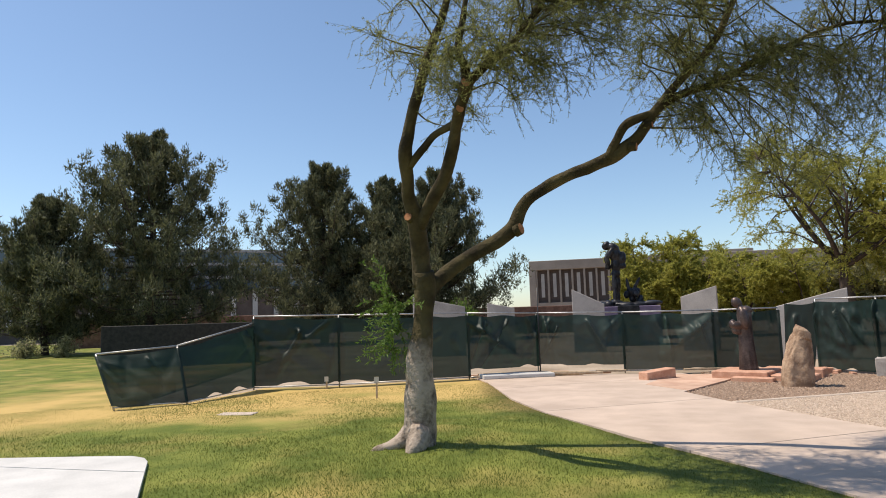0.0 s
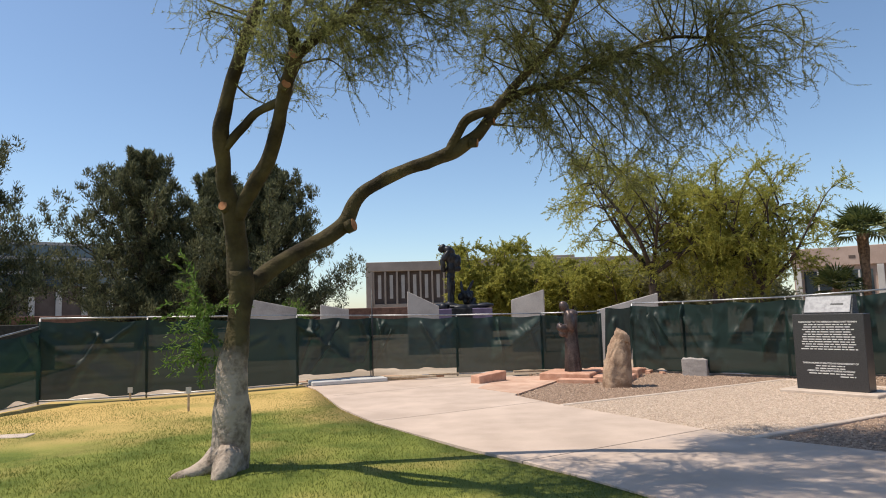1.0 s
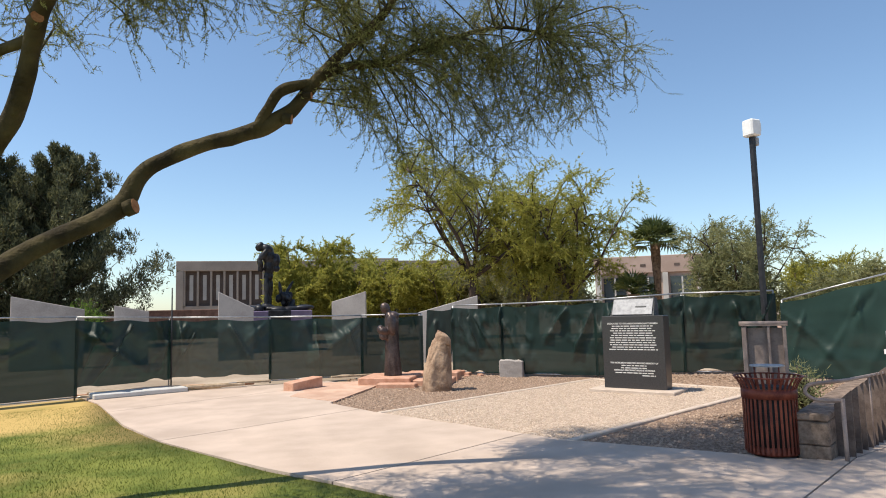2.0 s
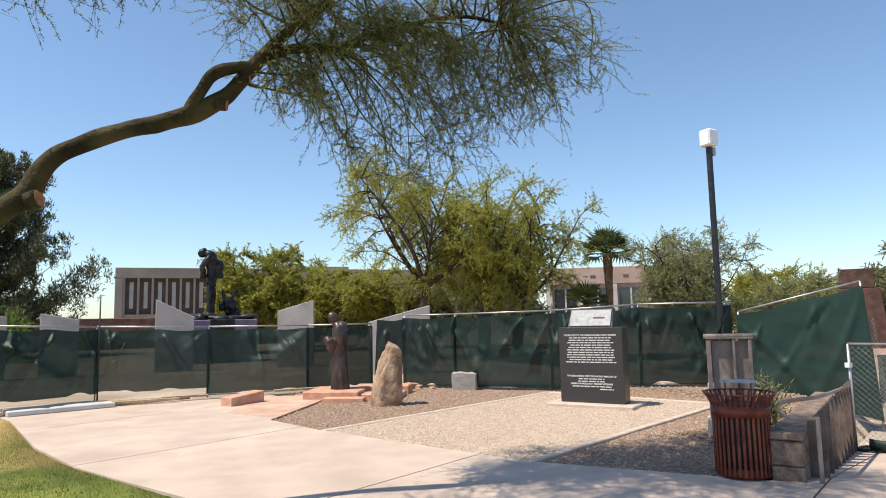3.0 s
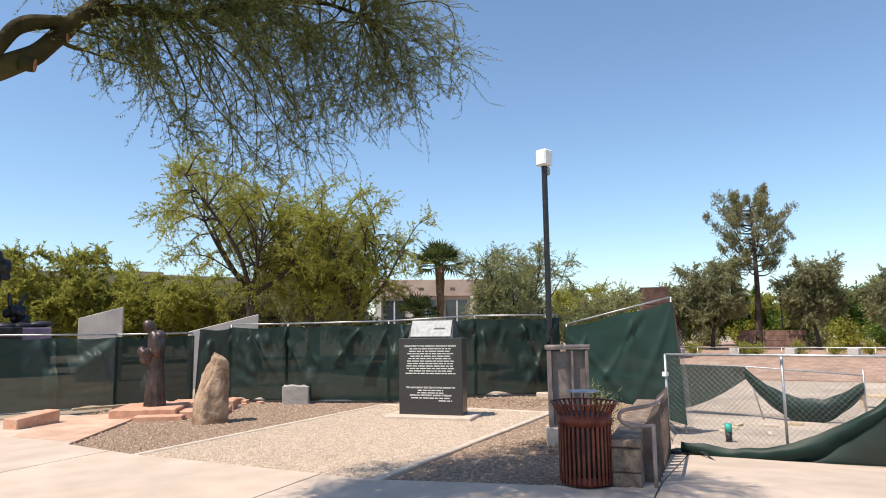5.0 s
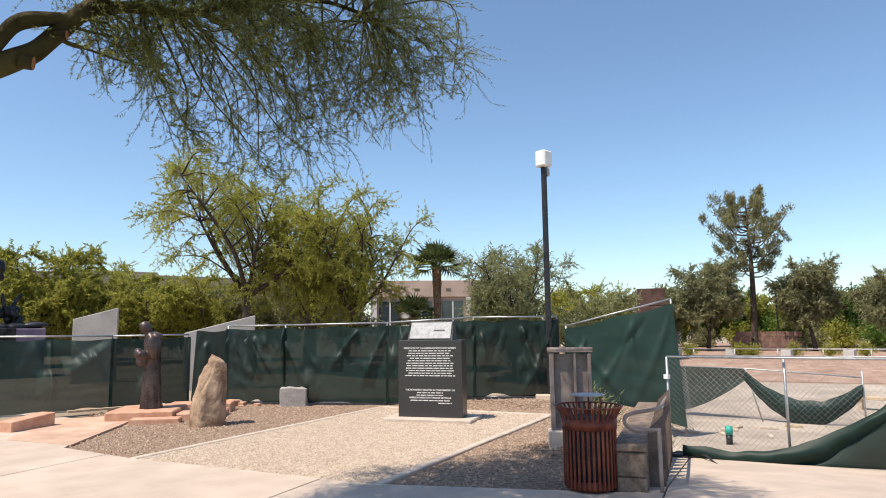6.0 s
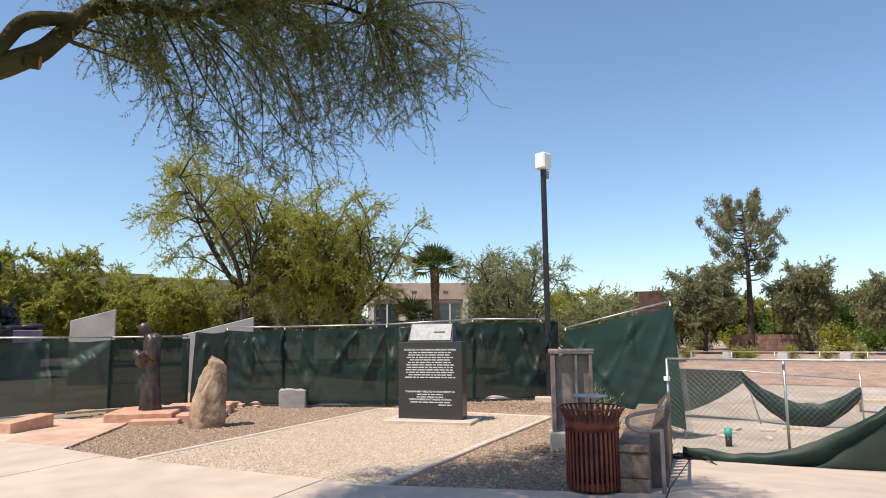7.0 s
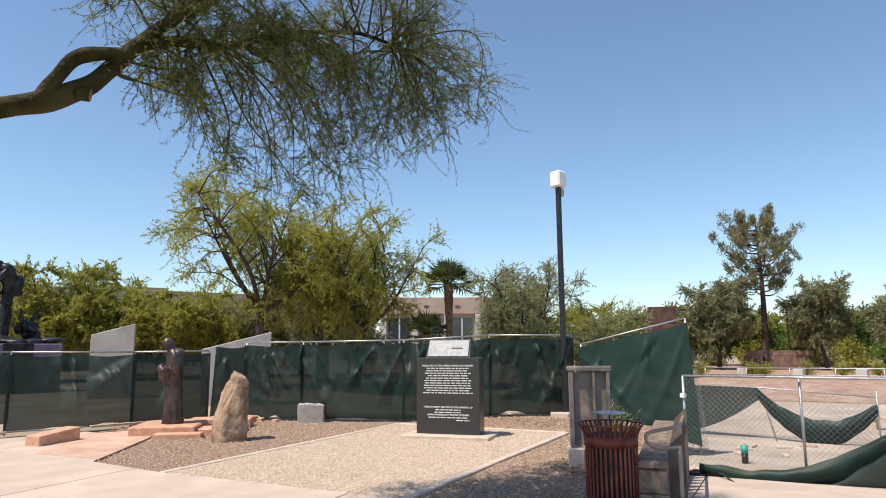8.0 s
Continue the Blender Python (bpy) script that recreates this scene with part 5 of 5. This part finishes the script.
        ob.location, ob.rotation_euler = (x, y, gz(x, y) + 0.02), (0, 0, rng.uniform(0, 3))
        tagged(ob, "scrap piece of building rubble on the plaza", "rubble", "rubble")
    dr = thing("drain_grate", (9.6, 8.35, gz(9.6, 8.2) + 0.02), "black grating lying by the gate post", "grate")
    for k in range(9):
        part("bar", boxed((0.05 * k, -0.2, 0), (0.05 * k + 0.02, 0.2, 0.03)), "pole", dr)
    sl = thing("low_bench", (20.6, 8.3, gz(20.6, 8.3)), "small pale timber bench in the plaza", "bench")
    part("seat", boxed((-0.1, -0.55, 0.3), (0.25, 0.55, 0.38), None, 0.01), "wood", sl)
    for y in (-0.45, 0.45):
        part("leg", boxed((-0.05, y - 0.05, 0), (0.2, y + 0.05, 0.3), None, 0.01), "wood", sl)


# ---------------------------------------------------------------- memorial and distance
def wedge_wall(at, length, h0, h1, angle, label):
    """Concrete memorial wall with a sloping top, coursed in blocks."""
    bm = bmesh.new()
    t = 0.35
    vs = [bm.verts.new(p) for p in ((0, 0, -0.2), (length, 0, -0.2), (length, 0, h1), (0, 0, h0), (0, t, -0.2), (length, t, -0.2), (length, t, h1), (0, t, h0))]
    for f in ((0, 1, 2, 3), (5, 4, 7, 6), (1, 5, 6, 2), (4, 0, 3, 7), (3, 2, 6, 7), (4, 5, 1, 0)):
        bm.faces.new([vs[i] for i in f])
    bmesh.ops.bevel(bm, geom=bm.edges[:], offset=0.015, segments=1, affect="EDGES")
    ob = part("memorial_wall", bm, "wall", None)
    ob.location, ob.rotation_euler = ground_at(*at), (0, 0, radians(angle))
    tagged(ob, label, "wall", "memorial walls")


def build_memorial():
    lab = "grey concrete memorial wall with a sloping top"
    wedge_wall((-5.4, 29.1), 2.3, 2.6, 2.1, 8, lab)
    wedge_wall((-2.15, 29.4), 1.2, 2.22, 1.98, 3, lab)
    wedge_wall((1.55, 29.4), 1.35, 2.7, 2.02, -6, lab)
    wedge_wall((5.95, 28.7), 1.4, 2.2, 2.6, -22, lab)
    wedge_wall((7.2, 22.0), 1.95, 1.6, 2.1, -23, lab)
    s = thing("statue_base", ground_at(4.5, 34.9), "purple-draped stepped base of the soldier statue", "plinth")
    part("step", boxed((-1.5, -1.0, -0.1), (1.75, 1.0, 1.93), None, 0.03), "purple", s)
    part("step", boxed((-0.35, -1.1, -0.1), (0.7, 0.9, 1.96), None, 0.03), "statue", s)
    bm = bmesh.new()
    rng = random.Random(9)
    def blob(c, r, rot=(0, 0, 0)):
        bmesh.ops.create_icosphere(bm, subdivisions=3, radius=1.0, matrix=pose(*c, *rot) @ Matrix.Diagonal((*r, 1)))
    for i in range(22):
        blob((rng.uniform(-1.5, 1.6), rng.uniform(-0.5, 0.5), rng.uniform(-0.05, 0.2)), (rng.uniform(0.2, 0.5), 0.3, rng.uniform(0.1, 0.22)))
    for i in range(12):
        blob((0.75 + rng.uniform(-0.35, 0.4), rng.uniform(-0.3, 0.3), rng.uniform(0.2, 0.7)), (0.14, 0.14, rng.uniform(0.18, 0.34)), (rng.uniform(-30, 30), rng.uniform(-30, 30), 0))
    blob((0.95, 0, 1.0), (0.08, 0.08, 0.42), (0, 30, 0))
    blob((0.55, 0, 0.95), (0.08, 0.08, 0.4), (0, -8, 0))
    for x, y in ((-0.09, -0.12), (0.09, 0.12)):
        blob((x - 0.02, y, 0.45), (0.11, 0.12, 0.46))
        blob((x, y * 0.8, 1.1), (0.14, 0.14, 0.5))
        blob((x - 0.12, y, 0.08), (0.22, 0.1, 0.1))
    blob((0.0, 0, 1.55), (0.22, 0.2, 0.24))
    blob((0.02, 0, 1.95), (0.23, 0.22, 0.42), (0, -4, 0))
    blob((0.0, 0, 2.45), (0.31, 0.28, 0.36), (0, -15, 0))
    blob((-0.06, 0, 2.78), (0.32, 0.3, 0.2), (0, 24, 0))
    blob((-0.42, 0, 2.83), (0.17, 0.17, 0.17))
    blob((-0.42, 0, 2.93), (0.22, 0.21, 0.12), (0, -38, 0))
    blob((0.34, 0, 2.25), (0.2, 0.25, 0.34), (0, 8, 0))
    blob((0.36, 0, 1.9), (0.17, 0.22, 0.15))
    for y in (-0.24, 0.24):
        blob((-0.26, y, 2.5), (0.13, 0.12, 0.3), (0, 35, 0))
        blob((-0.38, y * 0.7, 2.15), (0.11, 0.11, 0.27), (0, -14, 0))
    blob((-0.34, 0, 1.86), (0.12, 0.14, 0.13))
    blob((-0.42, -0.05, 2.05), (0.05, 0.05, 0.34), (0, 12, 0))
    ob = part("soldier_statue", bm, "statue", None, "", True)
    ob.location = ground_at(4.32, 35.0, 1.93)
    ob.scale = (1.05, 1.05, 1.1)
    fuse(ob, 0.03)
    tagged(ob, "dark bronze soldier figure with pack, head bowed, on a rocky base", "statue")


def building(name, at, angle, length, depth, height, label, bays, base_h=3.0, cornice=1.3):
    """Modernist block: recessed ground floor, upper floor of brown panels and pale fins under a deep cornice."""
    b = thing(name, (at[0], at[1], 0), label, "building")
    b.rotation_euler = (0, 0, radians(angle))
    part("body", boxed((0.4, 0.9, -0.5), (length - 0.4, depth, height - cornice + 0.1)), "brown", b, "brown upper wall")
    part("roof_band", boxed((0, 0, height - cornice), (length, depth + 0.4, height), None, 0.05), "building", b, "deep pale cornice")
    part("corner_pier", boxed((0, 0, -0.5), (0.9, 1.6, height - cornice - 0.01), None, 0.04), "building", b)
    part("floor_band", boxed((0.9, 0.3, base_h - 0.25), (length, 0.89, base_h + 0.25), None, 0.03), "building", b)
    step = (length - 1.2) / bays
    fin = glass = None
    for k in range(bays):
        x = 1.0 + k * step
        if fin is None:
            fin = part("fin", boxed((-0.13, 0.15, base_h + 0.25), (0.13, 0.89, height - cornice), None, 0.02), "building", b)
            fin.location.x = x
            glass = part("window_strip", boxed((step * 0.36, 0.8, base_h + 1.0), (step * 0.64, 0.95, height - cornice - 0.5)), "fin", b, "pale tall window strip")
            glass.location.x = x
        else:
            for src in (fin, glass):
                o = new(src.name.split(".")[0], src.data)
                o.parent, o.location = b, (x, 0, 0)
        if k % 3 == 0:
            part("column", boxed((x - 0.2, 0.4, -0.5), (x + 0.2, 0.85, base_h - 0.24), None, 0.03), "building", b)
            part("ground_window", boxed((x + 0.3, 0.86, 0.2), (x + 3 * step - 0.3, 0.96, base_h - 0.4)), "glass", b)
    return b


def build_far_buildings():
    b = building("office_building", (1.2, 93.2), -7, 44, 20, 9.1, "long low concrete office building with vertical fins", 26)
    part("penthouse", boxed((18, 3, 9.0), (30, 14, 9.7), None, 0.05), "building", b)
    g = thing("glass_building", (-75, 71, 0), "far office building with blue ribbon glass", "building")
    g.rotation_euler = (0, 0, radians(30))
    part("body", boxed((0, 0, -1), (60, 20, 6.6)), "brown", g, "brown wall with pale piers")
    for k in range(20):
        part("pier", boxed((k * 3, -0.3, 2), (k * 3 + 0.7, 0, 6.5), None, 0.03), "fin", g)
    for k in range(3):
        part("ribbon_window", boxed((0, -0.4, 6.6 + k * 1.9), (60, 19, 8.05 + k * 1.9)), "blueglass", g, "blue ribbon window")
        part("spandrel", boxed((-0.2, -0.6, 8.05 + k * 1.9), (60.2, 19.2, 8.45 + k * 1.9), None, 0.03), "plate", g)
    h = thing("pink_building", (38.6, 55.2, 0), "low pinkish building with a dark window band", "building")
    h.rotation_euler = (0, 0, radians(-39.5))
    part("wall", boxed((0, 0.3, -1), (12, 10, 4.9)), "pink", h)
    part("parapet", boxed((-0.1, 0, 4.9), (12, 10, 6.55), None, 0.04), "pink", h)
    for k in range(4):
        window = part("window", boxed((0.8 + k * 3.1, 0.2, 1.2), (2.9 + k * 3.1, 0.35, 4.5)), "glass", h)
        part("window_frame", boxed((1.8 + k * 3.1, 0.15, 1.2), (1.95 + k * 3.1, 0.2, 4.5)), "fin", window)
        part("pier", boxed((0.1 + k * 3.1, -0.05, -0.5), (0.6 + k * 3.1, 0.29, 4.88), None, 0.02), "fin", h)
        part("parapet_slot", boxed((1.2 + k * 3.1, -0.03, 5.5), (1.7 + k * 3.1, 0.1, 5.75)), "brown", h)
    for x, y, l, a in ((-38, 52, 22, 30), (-8, 60, 26, 5)):
        ob = part("low_wall", boxed((0, 0, -0.5), (l, 0.4, 2.4), None, 0.04), "wheel", None)
        ob.location, ob.rotation_euler = (x, y, 0), (0, 0, radians(a))
        tagged(ob, "low brown wall behind the lawn trees", "wall")
    # dark screened hedge line behind the leaning fence
    ob = part("dark_fence", boxed((0, 0, -0.2), (6.2, 0.08, 1.72), None, 0.02), "liner", None)
    ob.location, ob.rotation_euler = (-17.6, 25.4, 0), (0, 0, radians(27))
    tagged(ob, "black screened fence run behind the lawn", "fence")
    c = thing("brick_tower", (30.7, 21.4, 0), "squat brown brick tower with a square cap", "tower")
    c.rotation_euler = (0, 0, radians(-60.7))
    bm = boxed((-0.4, 0, -1), (2.0, 2.0, 2.78), None, 0.02)
    for v in bm.verts:
        if v.co.z > 1:
            v.co.x = 0.75 + (v.co.x - 0.75) * 0.7
    part("shaft", bm, "tower", c)
    part("cap", boxed((0.0, 0.1, 2.8), (1.42, 1.6, 3.7), None, 0.02), "tower", c)
    r = thing("red_wall", (45.5, 22.95, 0), "low reddish block wall on the gravel bank", "wall")
    r.rotation_euler = (0, 0, radians(-69))
    for row in range(4):
        for k in range(8):
            part("block", boxed((k * 0.5 + (0.25 if row % 2 else 0), 0, row * 0.35 - 0.1), (k * 0.5 + 0.49 + (0.25 if row % 2 else 0), 0.4, row * 0.35 + 0.24), None, 0.01), "wheel", r)
    f = thing("park_rail", (33.0, 21.8, gz(33.0, 21.8)), "long grey steel rail along the gravel bank", "railing")
    f.rotation_euler = (0, 0, radians(-70))
    for z in (0.15, 0.5):
        tubes("rail", [[((0, 0, z), 0.025), ((24, 0, z), 0.025)]], "galv", f, 6)
    for k in range(13):
        tubes("post", [[((k * 2, 0, -0.3), 0.025), ((k * 2, 0, 0.5), 0.025)]], "galv", f, 6)
    rng = random.Random(3)
    for k in range(5):
        x, y = 35 + k * 0.9, 21.5 - k * 2.6
        ob = part("utility_box", boxed((-0.2, -0.25, 0), (0.2, 0.25, 0.42), None, 0.02), "fin", None)
        ob.location = ground_at(x + rng.uniform(-0.5, 0.5), y)
        tagged(ob, "pale low box standing on the gravel bank", "utility box", "utility boxes")
    p = thing("far_lamp_post", (46.6, 20.3, 0), "thin dark far lamp post", "street lamp")
    tubes("pole", [[((0, 0, 0), 0.06), ((0, 0, 3.85), 0.05)]], "pole", p, 6)
    tubes("arm", [[((0, 0, 3.8), 0.05), ((0.3, 0.4, 3.85), 0.05)]], "pole", p, 6)


def build_trees():
    main_tree()
    lab = "tall dark green pine with upswept branches"
    pine((-26.1, 43.5), 15.6, 6.3, 21, lab)
    pine((-31.4, 40.4), 10.5, 4.4, 22, lab)
    pine((-15.1, 48.3), 13.9, 5.0, 23, lab)
    pine((-10.5, 49.4), 12.6, 4.2, 24, lab)
    pine((-6.6, 50.0), 13.2, 4.8, 25, lab)
    y = "spreading desert tree with yellow-green feathery crown"
    broad_tree((13.2, 29.9), 8.9, 5.6, "leaf_y", 31, y, 0.36, 0.1, 1.4, 0.13, 0.036, 7, 0.45, strand=1.1, flat=0.8, thick=0.034)
    broad_tree((15.4, 28.6), 8.8, 4.8, "leaf_y", 32, y, 0.42, 0.08, 1.25, 0.13, 0.036, 6, 0.45, strand=1.1, flat=0.8, thick=0.032)
    broad_tree((16.7, 27.8), 7.6, 3.5, "leaf_y", 33, y, 0.34, 0.15, 1.25, 0.13, 0.036, 6, 0.45, strand=1.0, flat=0.8, thick=0.026)
    broad_tree((19.5, 35.0), 6.4, 3.6, "leaf_d", 34, "dark grey-green tree behind the yellow trees", 0.3, 0.1, 1.4, 0.16, 0.05, 5)
    for i, (x, yy, h) in enumerate(((18.5, 40.8, 4.6), (20.6, 39.5, 5.2), (23.2, 38.0, 4.8))):
        broad_tree((x, yy), h, 2.6, "leaf_d", 35 + i, "dark grey-green tree behind the yellow trees", 0.12, 0.1, 1.3, 0.16, 0.06, 6, 0.3)
    g = "low rounded yellow-green desert tree"
    for i, (x, yy, h, s) in enumerate(((8.0, 44.2, 6.4, 2.6), (10.3, 43.6, 5.2, 3.4), (13.2, 42.8, 5.4, 4.0), (7.0, 43.2, 4.4, 1.8), (16.5, 42.0, 5.4, 4.0), (12.0, 50.0, 6.0, 4.0))):
        broad_tree((x, yy), h, s, "leaf_y", 41 + i, g, 0.14, 0.1, 1.2, 0.18, 0.06, 6, 0.3, strand=1.0)
    broad_tree((20.8, 21.4), 5.6, 3.0, "leaf_g", 51, "rounded grey-green desert tree behind the fence", 0.12, 0.06, 1.8, 0.1, 0.026, 8, 0.15, strand=0.75, flat=0.9)
    broad_tree((23.3, 18.9), 3.5, 2.0, "leaf_g", 52, "small grey-green desert tree behind the fence", 0.14, 0.1, 1.2, 0.12, 0.035, 6, 0.2)
    broad_tree((32.0, 27.0), 3.9, 3.0, "leaf_y", 53, g, 0.14, 0.1, 1.2, 0.14, 0.05, 6, 0.2)
    broad_tree((38.0, 30.0), 4.4, 3.4, "leaf_y", 54, g, 0.14, 0.1, 1.2, 0.16, 0.05, 6, 0.2)
    e = "tall slender tree with sparse upper crown"
    pine((46.1, 21.7), 10.7, 1.95, 61, e, 0.5, True)
    o = "round dark olive tree on the bank"
    broad_tree((44.9, 24.4), 6.3, 3.0, "leaf_d", 62, o, 0.2, 0.1, 1.6, 0.18, 0.06, 6, 0.4)
    broad_tree((43.6, 27.0), 4.6, 2.6, "leaf_d", 68, o, 0.2, 0.1, 1.5, 0.18, 0.06, 6, 0.4)
    broad_tree((47.3, 18.3), 5.8, 2.5, "leaf_d", 63, o, 0.3, 0.08, 1.5, 0.18, 0.06, 6, 0.4)
    broad_tree((48.6, 13.6), 5.2, 2.8, "leaf_d", 64, o, 0.25, 0.1, 1.5, 0.18, 0.06, 6, 0.4)
    for i, (x, yy, h, leaf) in enumerate(((49.7, 36.1, 4.4, "leaf_y"), (53.1, 30.5, 4.6, "leaf_y"), (54.8, 26.9, 4.4, "leaf_b"), (56.0, 23.0, 4.0, "leaf_y"), (57.0, 19.5, 4.4, "leaf_b"), (58.0, 16.0, 5.0, "leaf_y"), (58.5, 12.0, 4.8, "leaf_y"))):
        broad_tree((x, yy), h, 3.2, leaf, 120 + i, "low leafy green tree far behind the bank", 0.1, 0.1, 1.2, 0.22, 0.08, 7, 0.2)
    fan_palm((19.95, 25.2), 4.75, 71, "fan palm with a rough brown trunk", 38, 1.15, 0.2)
    fan_palm((19.2, 25.9), 2.5, 72, "short fan palm beside a taller one", 30, 1.0, 0.2)
    fan_palm((13.9, 88.0), 9.0, 73, "far fan palm by the office building", 26, 1.2, 0.22)
    shrub((8.2, 8.8), (0.32, 0.32, 0.8), "leaf_g", 81, "small green desert shrub beside the sign", 1500, 0.1, 0.02)
    shrub((-4.3, 43.0), (1.5, 1.5, 2.6), "leaf_b", 82, "bright green shrub behind the fence", 3000, 0.2, 0.08)
    shrub((-20.5, 44.5), (2.0, 1.5, 2.2), "leaf_b", 83, "bright green shrub below the pines", 3000, 0.2, 0.08)
    for i in range(5):
        shrub((-36.0 + i * 2.1, 35.0 + 0.5 * i), (1.1, 1.0, 1.2), "leaf_d", 90 + i, "dark rounded shrub at the edge of the lawn", 1600, 0.16, 0.06)
    for i in range(11):
        k = i / 10
        shrub((50.5 + 4 * math.sin(3 * k), 33.0 - 24 * k), (2.4, 2.2, 2.0 + 0.5 * math.sin(i * 2.1)), ("leaf_y", "leaf_b", "leaf_d")[i % 3], 140 + i, "dense leafy shrub at the back of the bank", 2600, 0.26, 0.1)
    rng = random.Random(6)
    for i in range(9):
        k = i / 8
        shrub((35.0 + 9 * k + rng.uniform(-1, 1), 20.5 - 12 * k + rng.uniform(-1, 1)), (0.6, 0.6, 0.75), "leaf_y", 100 + i, "low yellow-green desert shrub on the bank", 900, 0.2, 0.03)


build_ground()
build_surfaces()
build_far_buildings()
build_memorial()
build_fence()
build_gate()
build_monument()
build_boulder()
build_friar()
build_sign()
build_can()
build_retaining_wall()
build_lamp()
build_small_blocks()
build_pipe()
build_trees()
build_grass()
build_pebbles()
